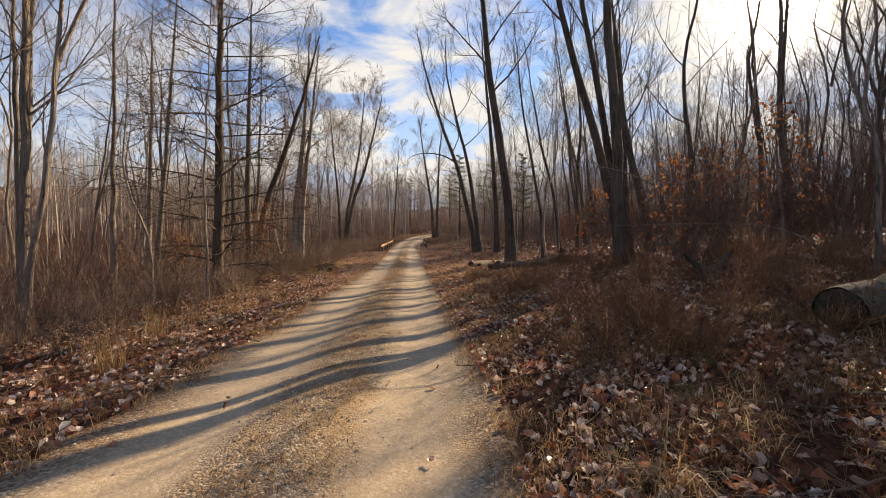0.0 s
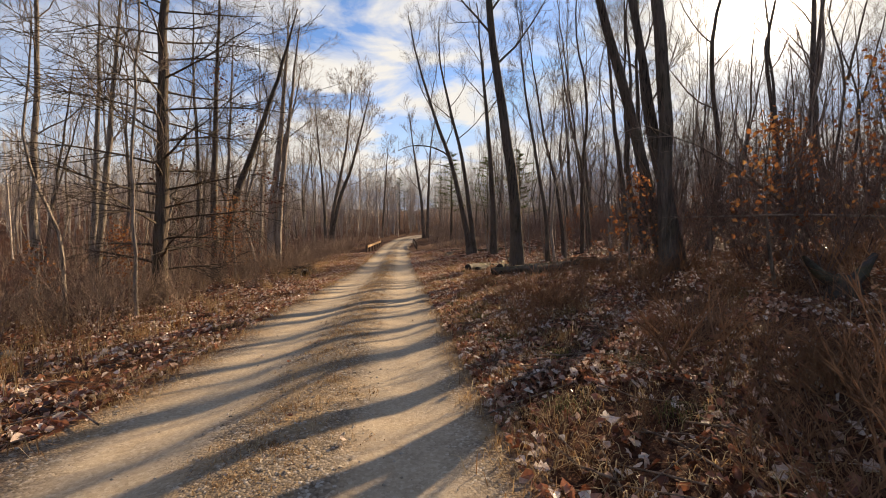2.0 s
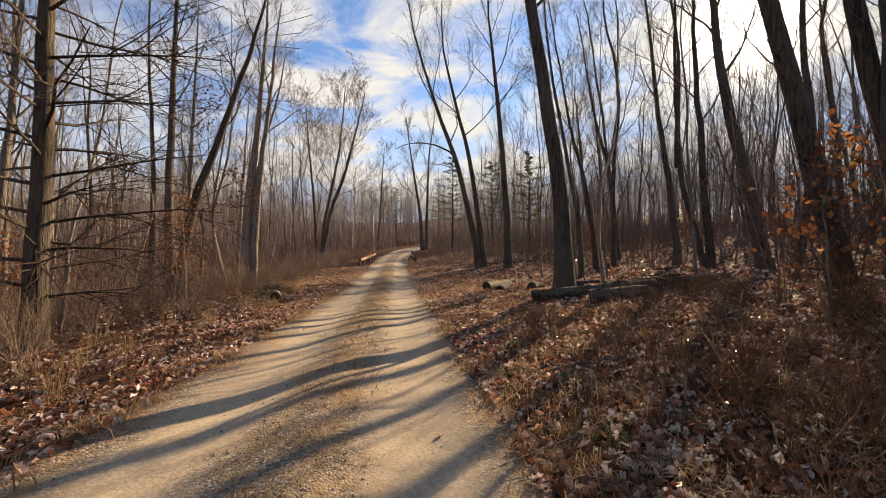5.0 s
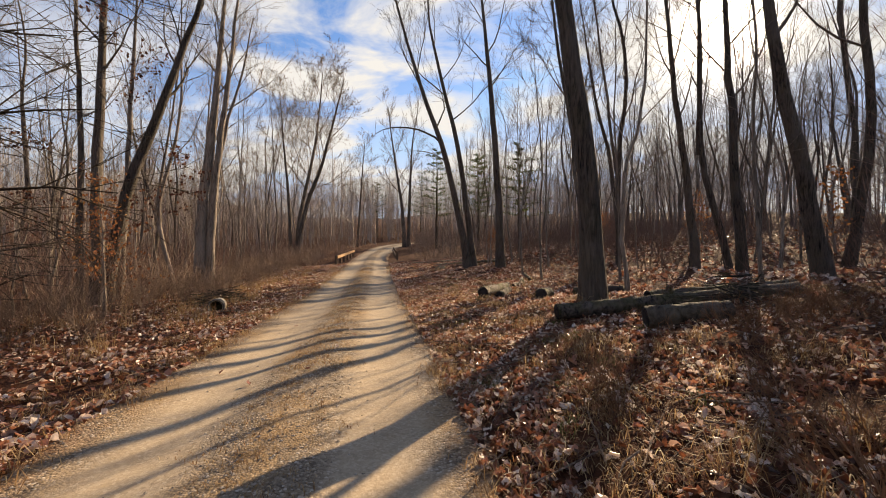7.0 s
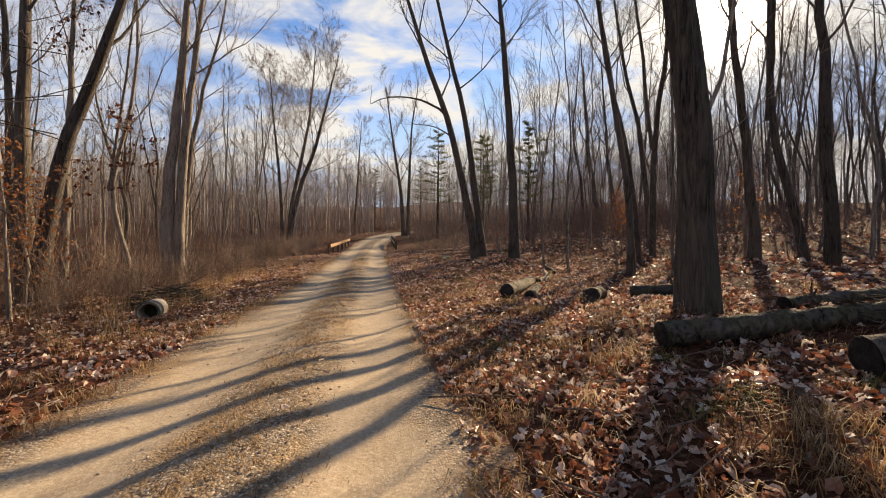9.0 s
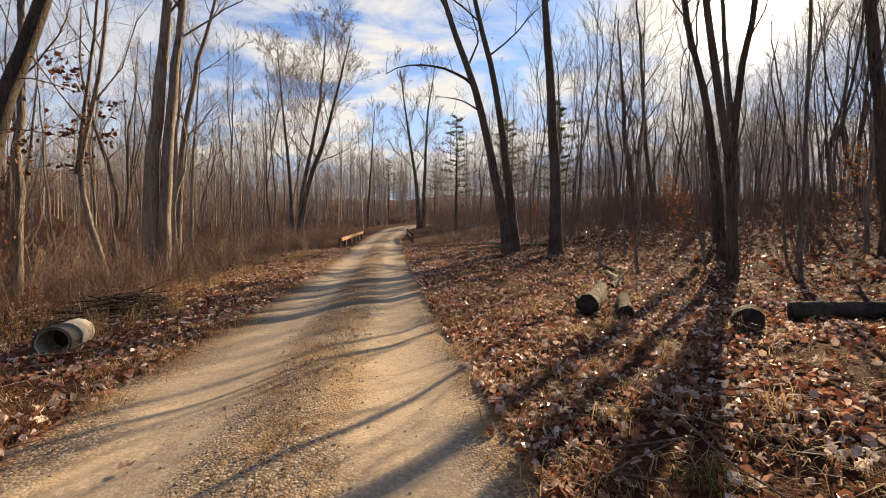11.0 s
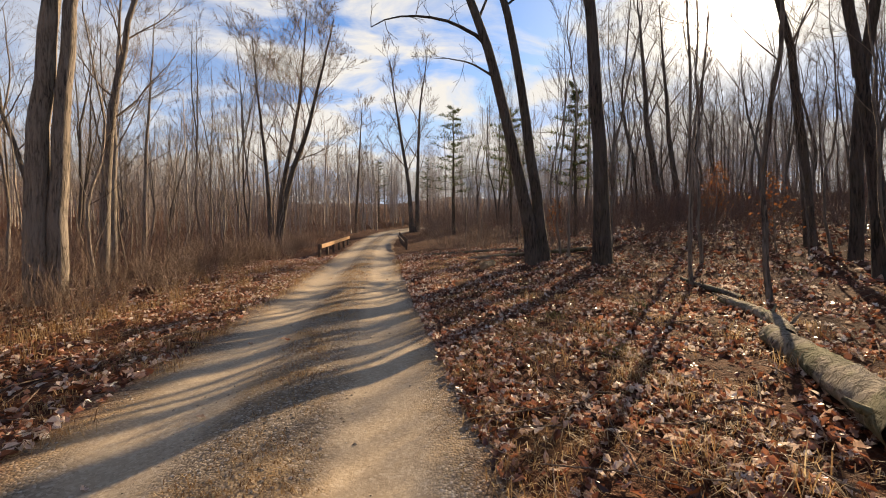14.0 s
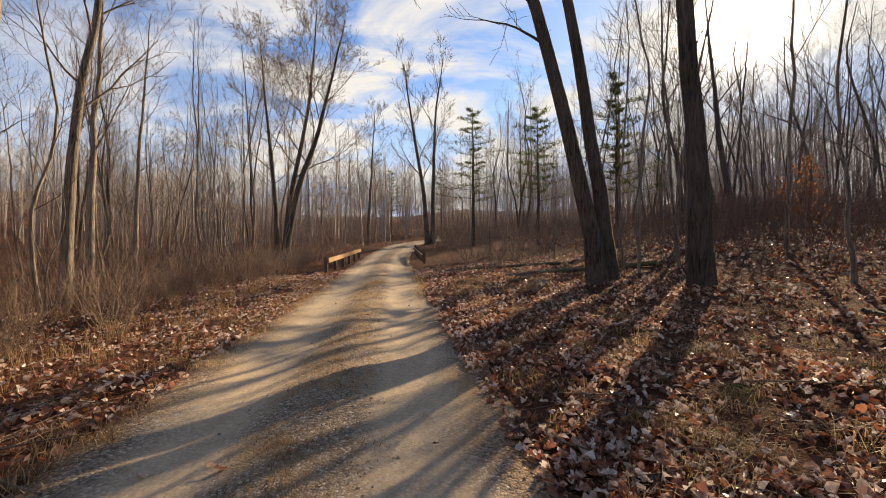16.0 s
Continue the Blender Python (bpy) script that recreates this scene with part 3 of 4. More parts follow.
named_tree("spreading_maple_tree", [(up_to(-15.4, 64.5, (-14.4, 8), (-12.2, 14), (-10.8, 19.7), (-9.6, 25)), 0.34), (up_to(-15.7, 64.8, (-15.0, 8), (-13.2, 16), (-12.4, 26)), 0.3), (up_to(-16.2, 64.4, (-16.4, 8), (-17.2, 16), (-17.8, 23)), 0.25)],
           22, BARK, "wide-crowned bare maple standing over the bushes", limbs=12, first=0.3, reach=0.32, depth=3, kids=(6, 4, 3), least=0.012)
named_tree("maple_tree", [(up_to(-1.6, 71.5, (-2.0, 9), (-3.4, 18), (-4.2, 24)), 0.3), (up_to(-1.0, 71.8, (-0.9, 9), (-0.6, 18), (0.4, 25)), 0.28)],
           23, BARK, "two-stemmed tree where the track bends", limbs=10, first=0.3, reach=0.22, least=0.012)
named_tree("maple_tree", [(up_to(-9.4, 78, (-9.0, 10), (-8.3, 21)), 0.22)], 24, BARK, "tree beside the far track", limbs=10, first=0.3, least=0.012)
for k, (x, y, r, dx) in enumerate([(-17.4, 24.0, 0.16, 0.4), (-15.0, 21.2, 0.15, 1.4), (-14.6, 18.0, 0.13, 0.2), (-12.4, 12.0, 0.15, 0.3), (-13.1, 12.6, 0.12, 0.8), (-11.6, 9.4, 0.11, 0.6), (-15.5, 15.0, 0.13, -0.4), (-13.6, 29.5, 0.15, 0.6)]):
    named_tree("maple_tree", [(up_to(x, y, (x + 0.4 * dx, 6), (x + dx, 16)), r)], 30 + k, BARK_GREY, "slim grey maple in the lower wood", limbs=9, first=0.35)


def dead_spruce(x, y):
    """A dead conifer: level and drooping bare branches all the way up."""
    rng = np.random.default_rng(50)
    root = new("dead_spruce_tree")
    z = float(land(x, y))
    line = trunk_line(rng, [(x, y, z), (x + 0.15, y, z + 8), (x + 0.25, y, z + 15), (x + 0.25, y, z + 19)], 18)
    line[0][2] -= 0.12
    t = Tubes()
    t.add(line, [0.23 * (1 - 0.9 * i / 17) * (1.2 if i == 0 else 1) for i in range(18)], 12, flare=[0.25] + [0] * 17)
    t.obj("trunk", BARK_CONIFER, root)
    for k in range(84):
        f = 0.06 + 0.9 * k / 84
        i = min(16, int(f * 17))
        base = line[i] + (line[i + 1] - line[i]) * (f * 17 - i)
        a = k * 2.4 + rng.random() * 0.8
        length = (1.5 + 3.2 * min(1, f * 3)) * (1.15 - 0.75 * f) * rng.uniform(0.5, 1.25)
        b = Tubes()
        bough(rng, b, base, (math.cos(a), math.sin(a), 0.12 + 0.3 * f), length, 0.05 * (1.1 - 0.6 * f), 1, 3, -0.02 if f < 0.5 else 0.05, 0.55, (5, 6, 4), 0.09, 0.007)
        b.obj("branch", BARK_CONIFER, root)
    tagged(root, "dead spruce with bare level branches along its trunk", "tree", "trees by the track")


dead_spruce(-9.2, 16.6)
named_tree("maple_sapling", [(up_to(-8.0, 13.9, (-8.15, 4), (-7.9, 9), (-7.6, 12)), 0.05)], 51, BARK_GREY, "thin bare sapling beside the dead spruce", limbs=10, first=0.25, reach=0.16)


def pine(name, x, y, high, seed, label):
    """A white pine: whorls of level branches with tufts of needles."""
    rng = np.random.default_rng(seed)
    root = new(name)
    z = float(land(x, y))
    line = trunk_line(rng, [(x, y, z), (x, y, z + high)], 12)
    t = Tubes()
    t.add(line, [0.016 * high * (1 - 0.93 * i / 11) for i in range(12)], 8)
    t.obj("trunk", BARK_CONIFER, root)
    b, at = Tubes(), []
    for k in range(34):
        f = 0.32 + 0.66 * k / 34
        base = np.array([x, y, z + high * f])
        a = k * 2.4
        length = high * 0.24 * min(1.0, 2.2 * (1.08 - f)) * rng.uniform(0.2, 1.3)
        pts = bough(rng, b, base, (math.cos(a), math.sin(a), 0.15), length, 0.03, 1, 2, 0.03, 0.6, (4, 4), 0.06, 0.008)
        for p in pts[1:]:
            at.extend(p + rng.normal(0, length * 0.13, (26, 3)) * (1, 1, 0.22))
    b.obj("crown_wood", BARK_CONIFER, root)
    at = np.array(at)
    v, f = blades(rng, at, 0.3, 0.9, 4.0)
    v2 = v.reshape(-1, 5, 3)
    v2 = at[:, None] + (v2 - at[:, None]) * np.array([1.6, 1.6, 0.8])
    mesh_object("foliage", v2.reshape(-1, 3), f, NEEDLE, root)
    tagged(root, label, "tree", "pines")


pine("pine_tree", 2.6, 62, 13, 60, "open green white pine near the bend")
pine("pine_tree", 9.5, 48, 10.5, 61, "green pine among bare trunks")
pine("pine_tree", 7.0, 56, 11, 63, "green pine among bare trunks")
pine("pine_tree", -9, 112, 14, 65, "far green pine on the ridge")
pine("pine_tree", 2, 118, 15, 66, "far green pine on the ridge")

# ---- the wood behind: repeats of a few trees ----
wood_rng = np.random.default_rng(7)
KEEP_OUT = [(3.1, 18.6), (4.3, 33), (3, 35.6), (-12.8, 27.3), (-11.9, 33.4), (6.5, 26.2), (8.4, 29), (12, 34), (5.4, 12.3), (6.3, 14), (-9.2, 16.6), (10.6, 20.6), (-15.5, 64.5), (-1.3, 71.6), (4.7, 16.8), (2.5, 24), (4.6, 29)]


def free(x, y, gap):
    return all((x - a) ** 2 + (y - b) ** 2 > gap * gap for a, b in KEEP_OUT)


def variants(kind, count, seed, high, radius, mat, **how):
    made = []
    for k in range(count):
        rng = np.random.default_rng(seed + k)
        h = high * rng.uniform(0.9, 1.1)
        lean = rng.normal(0, 0.04, 2) * h
        r = radius * rng.uniform(0.85, 1.15)
        bend = rng.normal(0, 0.026 * h, (4, 2))
        main = [(0, 0, 0)] + [(lean[0] * u + bend[j][0], lean[1] * u + bend[j][1], h * u) for j, u in enumerate((0.25, 0.5, 0.75, 1.0))]
        stems = [(main, r)]
        if kind == "wood_tree" and k % 2 == 0:
            a, fork = rng.uniform(0, 6.28), main[1 + k // 2 % 2]
            out = [(fork[0] + math.cos(a) * w_, fork[1] + math.sin(a) * w_, fork[2] + (h * 0.95 - fork[2]) * u) for w_, u in ((0, 0), (0.5, 0.25), (1.2, 0.6), (1.9, 1.0))]
            stems.append((out, r * 0.62))
        made.append(bare_tree(kind, stems, rng, mat, **how))
    return made


big = variants("wood_tree", 5, 100, 17.5, 0.15, BARK, limbs=9, first=0.34, depth=2, kids=(4, 4), least=0.004, sides=8, reach=0.26, shoots=5)
pale = variants("wood_tree", 3, 120, 16.5, 0.115, BARK_GREY, limbs=9, first=0.3, depth=2, kids=(4, 4), least=0.004, sides=8, reach=0.26, shoots=5)
slender = variants("wood_tree", 4, 160, 19.0, 0.095, BARK, limbs=10, first=0.4, depth=2, kids=(4, 4), least=0.004, sides=7, reach=0.2, shoots=5)
slim = variants("wood_sapling", 6, 140, 10.0, 0.055, BARK_GREY, limbs=9, first=0.2, depth=1, kids=(5,), reach=0.24, least=0.006, sides=5)
for o in big + pale + slender:
    tagged(o, "tall bare forest tree with brown bark", "tree", "forest trees")
for o in slim:
    tagged(o, "thin bare forest sapling", "tree", "forest saplings")


def scatter(kinds, wanted, xr, yr, clear_right, clear_left, gap, size=(0.8, 1.2), dense=None):
    done, used, tries = 0, set(), 0
    while done < wanted and tries < wanted * 20:
        tries += 1
        x, y = wood_rng.uniform(*xr), wood_rng.uniform(*yr)
        d = x - float(centre(y))
        if -clear_left < d < clear_right or not free(x, y, gap):
            continue
        k = int(wood_rng.integers(len(kinds)))
        s = wood_rng.uniform(*size)
        m = pose(x, y, float(land(x, y)) - 0.08, wood_rng.normal(0, 3.0), wood_rng.normal(0, 3.0), wood_rng.uniform(0, 360)) @ Matrix.Scale(s, 4)
        if k in used:
            copy_thing(kinds[k], m)
        else:
            kinds[k].matrix_basis = m
            used.add(k)
        if gap > 1.0:
            KEEP_OUT.append((x, y))
        done += 1



scatter(big, 56, (-45, 60), (6, 95), 9.0, 9.5, 2.4)
scatter(pale, 66, (-55, 3), (4, 95), 60, 8.5, 1.9)
scatter(big[:3], 11, (9, 34), (-6, 24), 8.0, 40, 2.2)
scatter(slender, 8, (19, 32), (18, 36), 15.0, 60, 2.0, (0.8, 1.0))
scatter(big, 14, (14, 48), (26, 80), 15.0, 60, 2.0, (0.85, 1.2))
scatter(slender, 22, (15, 48), (34, 80), 17.0, 60, 1.6, (0.9, 1.25))
# extra trees added sunward, to cast shade on the right-hand slope
scatter(big, 36, (32, 66), (40, 96), 30.0, 60, 2.0, (0.85, 1.15))
scatter(pale[:2], 12, (-25, 14), (-30, -7), 5, 5, 2.5)
scatter(slim, 92, (-26, 0), (3, 60), 60, 7.6, 0.6, (0.6, 1.25))
scatter(slim, 110, (0, 30), (3, 60), 7.2, 60, 0.6, (0.6, 1.25))


def baked(meshes, places, name, mat, label, category):
    """Copies of the meshes at (x, y, turn, size), joined into one object of uncounted growth."""
    data = []
    for me in meshes:
        v = np.empty(len(me.vertices) * 3)
        me.vertices.foreach_get("co", v)
        data.append((v.reshape(-1, 3), [tuple(p.vertices) for p in me.polygons]))
    vs, fs, start = [], [], 0
    for k, (x, y, turn, size) in enumerate(places):
        v, f = data[k % len(data)]
        c, q = math.cos(turn) * size, math.sin(turn) * size
        vs.append(np.stack([v[:, 0] * c - v[:, 1] * q + x, v[:, 0] * q + v[:, 1] * c + y, v[:, 2] * size + float(land(x, y)) - 0.04], 1))
        fs.extend([tuple(i + start for i in p) for p in f])
        start += len(v)
    return tagged(mesh_object(name, np.concatenate(vs), fs, mat), label, category, kind="stuff")


def spots(rng, count, xr, yr, right, left, size):
    out = []
    while len(out) < count:
        x, y = rng.uniform(*xr), rng.uniform(*yr)
        d = x - float(centre(y))
        if not -left < d < right:
            out.append((x, y, rng.uniform(0, 6.28), rng.uniform(*size)))
    return out


def stems(rng, count, high, spread, radius, depth, kids, least, up=0.1):
    """Thin branched stems that rise from one foot."""
    out = []
    for k in range(count):
        t = Tubes()
        a = rng.uniform(0, 6.28)
        way = (math.cos(a) * spread, math.sin(a) * spread, 1.0)
        foot = (rng.normal(0, 0.12 * spread), rng.normal(0, 0.12 * spread), -0.03)
        bough(rng, t, foot, way, high * rng.uniform(0.6, 1.1), radius * rng.uniform(0.7, 1.2), 1, depth, up, 0.6, (0, *kids), 0.13, least, 4)
        out.append(t)
    return out


# far woods: slight bare trees on the rising land
far_rng = np.random.default_rng(31)
far_kinds = []
for k in range(5):
    t = Tubes()
    h = far_rng.uniform(11, 16)
    tip = far_rng.normal(0, 0.5, 2)
    t.add([(0, 0, 0), (tip[0] * 0.2, tip[1] * 0.5, h * 0.5), (*tip, h)], [0.10, 0.07, 0.02], 3)
    for j in range(15):
        f = 0.2 + 0.76 * j / 15
        a = j * 2.4
        ln = h * 0.34 * (1.25 - f)
        foot = np.array([tip[0] * f * f, tip[1] * f, h * f])
        end = foot + unit(np.array([math.cos(a), math.sin(a), 0.9 + 0.5 * f])) * ln
        t.twigs(far_rng, np.array([foot, foot + (end - foot) * 0.02]), 1, ln, 0.07)
        t.twigs(far_rng, np.array([foot + (end - foot) * 0.2, end]), 13, ln * 0.45, 0.027)
    t.twigs(far_rng, np.array([(0, 0, 0.3), (0, 0, h * 0.25)]), 12, 1.6, 0.03)
    me = bpy.data.meshes.new("far_tree")
    me.from_pydata(t.v, [], t.f)
    far_kinds.append(me)
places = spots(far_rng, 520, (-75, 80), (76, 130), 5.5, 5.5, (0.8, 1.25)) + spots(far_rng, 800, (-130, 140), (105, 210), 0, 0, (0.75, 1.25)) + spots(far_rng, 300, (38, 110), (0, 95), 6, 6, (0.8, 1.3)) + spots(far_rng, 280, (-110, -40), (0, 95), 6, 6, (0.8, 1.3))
baked(far_kinds, places, "far_woods", BARK_FAR_SUNLIT, "bare grey-brown woods on the rising land, bark paled as if sunlit", "woods")
for me in far_kinds:
    bpy.data.meshes.remove(me)

# ---- brush ----
brush_rng = np.random.default_rng(41)


def shrub_kinds(count, number, high, spread, depth, kids, least, mat=BARK_BRUSH):
    out = []
    for k in range(count):
        root = new("brush_shrub")
        for t in stems(brush_rng, number, high, spread, 0.011, depth, kids, least):
            t.obj("stem", mat, root)
        out.append(root)
    return out


def clump_meshes(kinds):
    """The stems of each shrub joined into one mesh, to be strewn as undergrowth."""
    out = []
    for root in kinds:
        v, f = [], []
        for o in root.children:
            n0 = len(v)
            v.extend(tuple(q.co) for q in o.data.vertices)
            f.extend(tuple(i + n0 for i in p.vertices) for p in o.data.polygons)
        me = bpy.data.meshes.new("clump")
        me.from_pydata(v, [], f)
        out.append(me)
    return out


def plant(kinds, count, xr, yr, right, left, size, label, group):
    used = set()
    for k, (x, y, turn, s) in enumerate(spots(brush_rng, count, xr, yr, right, left, size)):
        m = pose(x, y, float(land(x, y)), 0, 0, math.degrees(turn)) @ Matrix.Scale(s, 4)
        o = kinds[k % len(kinds)]
        if o.name in used:
            copy_thing(o, m)
        else:
            used.add(o.name)
            o.matrix_basis = m
            tagged(o, label, "shrub", group)


low_brush = shrub_kinds(5, 9, 1.45, 0.6, 2, (5, 4), 0.0035)
thin_brush = shrub_kinds(4, 6, 1.5, 0.6, 2, (3, 4), 0.0045)
tall_brush = shrub_kinds(5, 7, 2.8, 0.5, 2, (5, 6), 0.004, BARK_BRUSH_SHADED)
plant(low_brush, 135, (-12, -4), (4, 58), 60, 4.4, (0.6, 1.15), "low leafless brown bush among dead leaves", "bushes below the track")
fern = shrub_kinds(3, 9, 0.5, 0.95, 2, (4, 3), 0.0025, BARK_BRACKEN)
plant(fern, 80, (1.2, 8), (1.2, 13), 2.7, 60, (0.7, 1.5), "low tangle of dead bracken on the leaves", "dead bracken")
plant(tall_brush, 82, (4.5, 17), (8.6, 14.5), 6.6, 60, (0.7, 1.2), "tall tangled leafless bush", "bushes on the slope")
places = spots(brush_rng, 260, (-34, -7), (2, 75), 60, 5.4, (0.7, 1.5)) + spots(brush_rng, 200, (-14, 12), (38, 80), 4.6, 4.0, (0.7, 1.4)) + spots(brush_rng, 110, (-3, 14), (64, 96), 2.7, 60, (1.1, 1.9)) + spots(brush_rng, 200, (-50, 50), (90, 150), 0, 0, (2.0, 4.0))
thin_clumps, tall_clumps, low_clumps, fern_clumps = (clump_meshes(q) for q in (thin_brush, tall_brush, low_brush, fern))
baked(low_clumps, spots(brush_rng, 150, (-15, -5), (5, 60), 60, 5.0, (0.5, 0.95)), "verge_brush", BARK_BRUSH, "low brown leafless brush along the lower verge", "undergrowth")
baked(fern_clumps, spots(brush_rng, 170, (0.9, 10), (1.5, 16), 2.5, 60, (0.6, 1.2)), "dead_bracken", BARK_BRACKEN, "rusty dead bracken tangled over the leaves", "undergrowth")
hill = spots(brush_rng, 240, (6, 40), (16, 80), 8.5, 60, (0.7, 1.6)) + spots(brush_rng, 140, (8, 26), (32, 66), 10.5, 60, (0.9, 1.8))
# the slope's shade is put into this darker brush bark
baked(thin_clumps, hill, "hillside_undergrowth", BARK_BRUSH_SHADED, "leafless undergrowth on the slope, its reddish bark darkened as if backlit", "undergrowth")
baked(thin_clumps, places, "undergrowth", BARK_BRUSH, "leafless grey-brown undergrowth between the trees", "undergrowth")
for root in thin_brush:
    for o in (*root.children, root):
        bpy.data.objects.remove(o)
places = spots(brush_rng, 150, (-34, -9), (2, 75), 60, 7.0, (0.7, 1.3)) + spots(brush_rng, 50, (10, 24), (36, 60), 13.0, 60, (0.7, 1.2)) + spots(brush_rng, 90, (9, 40), (18, 80), 11.0, 60, (0.6, 1.3))
baked(tall_clumps, places, "thicket", BARK_BRUSH_SHADED, "tall leafless thicket between the trees", "undergrowth")


def beech(x, y, high, seed, leaves=260):
    """A young beech that keeps its dead leaves."""
    rng = np.random.default_rng(seed)
    root = new("beech_sapling")
    z = float(land(x, y))
    t = Tubes()
    line = trunk_line(rng, [(x, y, z), (x + rng.normal(0, .2), y, z + high * 0.5), (x + rng.normal(0, .3), y, z + high)], 8)
    t.add(line, [0.012 * high * (1 - 0.85 * i / 7) for i in range(8)], 6)
    t.obj("trunk", BARK_GREY, root)
    c, at = Tubes(), []
    for k in range(18):
        f = 0.2 + 0.78 * k / 18
        i = min(6, int(f * 7))
        base = line[i] + (line[i + 1] - line[i]) * (f * 7 - i)
        a = k * 2.4
        pts = bough(rng, c, base, (math.cos(a), math.sin(a), 0.35), high * 0.32 * (1.2 - f), 0.010, 1, 2, 0.02, 0.7, (4,), 0.1, 0.0035)
        for p in pts[1:]:
            at.extend(p + rng.normal(0, high * 0.035, (max(1, leaves // 72), 3)))
    c.obj("crown_wood", BARK_TWIG, root)
    v, f = leaf_cards(rng, len(at), np.array(at), (0.07, 0.12), 0.9, False)
    mesh_object("foliage", v, f, LEAF_HELD, root)
    tagged(root, "young beech holding curled orange-brown leaves", "tree", "leafy saplings")


for k, (x, y, h, n) in enumerate([(-10.0, 23.5, 4.6, 380), (-10.6, 17.2, 2.6, 250), (-11.6, 15.0, 2.3, 200), (-12.6, 19.5, 3.0, 220), (5.6, 9.6, 2.9, 260), (7.6, 11.6, 3.4, 320), (8.8, 10.5, 4.2, 420), (4.6, 12.6, 2.6, 240), (9.6, 14.0, 4.2, 300),
                                  (12.5, 22, 3.4, 260), (14, 30, 3.6, 280), (13.2, 40, 3.6, 320), (16, 44, 3.4, 260), (5.4, 41, 2.4, 260), (10.0, 33.2, 2.6, 200), (-12.2, 26.4, 4.2, 320), (-14.4, 30, 3.0, 200)]):
    beech(x, y, h, 300 + k, n)

def leaning_sapling(points, seed):
    """A dead sapling bent over through the bushes."""
    rng = np.random.default_rng(seed)
    root = new("bent_sapling")
    t, c = Tubes(), Tubes()
    line = trunk_line(rng, points, 12)
    t.add(line, [0.03 * (1 - 0.7 * i / 11) for i in range(12)], 6)
    t.obj("trunk", BARK_TWIG, root)
    for i in range(3, 12):
        for _ in range(2):
            bough(rng, c, line[i], unit(line[i] - line[i - 1] + rng.normal(0, 0.5, 3)), rng.uniform(0.5, 1.1), 0.009, 2, 3, 0.02, 0.6, (3, 3, 3), 0.12, 0.003)
    c.obj("crown", BARK_TWIG, root)
    tagged(root, "thin dead sapling bent over through bushes", "tree", "bent saplings")


leaning_sapling([(8.8, 9.0, float(land(8.8, 9.0))), (7.4, 9.0, 1.95), (5.6, 9.1, 2.0), (3.7, 9.3, 1.95)], 401)
leaning_sapling([(9.0, 12.0, float(land(9.0, 12.0))), (7.0, 11.0, 2.4), (5.0, 10.2, 3.2), (3.4, 9.6, 3.5)], 402)
leaning_sapling([(-10.5, 10.5, float(land(-10.5, 10.5))), (-9.4, 11.4, 0.2), (-8.4, 12.2, 0.6)], 403)

# ---- fallen wood ----
def log(name, a, b, radius, label, mat=None, ends=None, bend=0.06, seed=0, stubs=2, taper=0.85, sink=0.25):
    """A fallen trunk between two points of the plan, lying on the ground. Its two ends are parts."""
    rng = np.random.default_rng(seed)
    mat, ends = mat or BARK_LOG, ends or SAWN_DARK
    a, b = np.array(a, float), np.array(b, float)
    n = max(9, int(np.linalg.norm(b - a) / (radius * 0.45)))
    root = new(name)
    pts = []
    za, zb = float(land(*a)), float(land(*b))
    top = max(float(land(*(a + (b - a) * u))) - (za + (zb - za) * u) for u in np.linspace(0, 1, 7))
    for i in range(n):
        u = i / (n - 1)
        p = a + (b - a) * u
        r = radius * (1 - (1 - taper) * u)
        side = np.array([-(b - a)[1], (b - a)[0]]) / np.linalg.norm(b - a)
        p = p + side * bend * math.sin(u * 3.1 + seed)
        pts.append((p[0], p[1], za + (zb - za) * u + max(0, top) * 0.6 + r * (1 - sink)))
    pts = np.array(pts)
    rads = [radius * (1 - (1 - taper) * i / (n - 1)) * (1 + rng.normal(0, 0.02)) for i in range(n)]
    t = Tubes()
    t.add(pts, rads, 22, flare=[0.05 + 0.05 * rng.random() for _ in range(n)])
    for j, q in enumerate(t.v):
        q, c = Vector(q), Vector(pts[j // 22])
        lump = 0.10 * noise.noise(q * (0.9 / radius)) + 0.07 * noise.noise(q * (3.0 / radius)) - 0.10 * max(0.0, noise.noise(q * (0.6 / radius) + Vector((seed, 5, 0))))
        t.v[j] = tuple(c + (q - c) * (1 + lump))
    for k in range(stubs):
        i = int(rng.integers(1, n - 1))
        w_ = rng.normal(0, 1, 3)
        w_[2] = abs(w_[2]) + 0.4
        t.add([pts[i], pts[i] + unit(w_) * radius * 1.4, pts[i] + unit(w_ + (0, 0, .2)) * radius * (1.8 + 1.5 * rng.random())], [radius * 0.28, radius * 0.2, radius * 0.1], 6)
    t.obj("bark", mat, root)
    for p, q, r in ((pts[0], pts[1], rads[0]), (pts[-1], pts[-2], rads[-1])):
        d = unit(p - q)
        e = Tubes()
        e.add([p - d * 0.02, p + d * 0.006, p + d * 0.008], [r * 0.97, r * 0.97, r * 0.3], 14, cap=True)
        e.obj("cut_end", ends, root)
    return tagged(root, label, "log", "fallen logs")


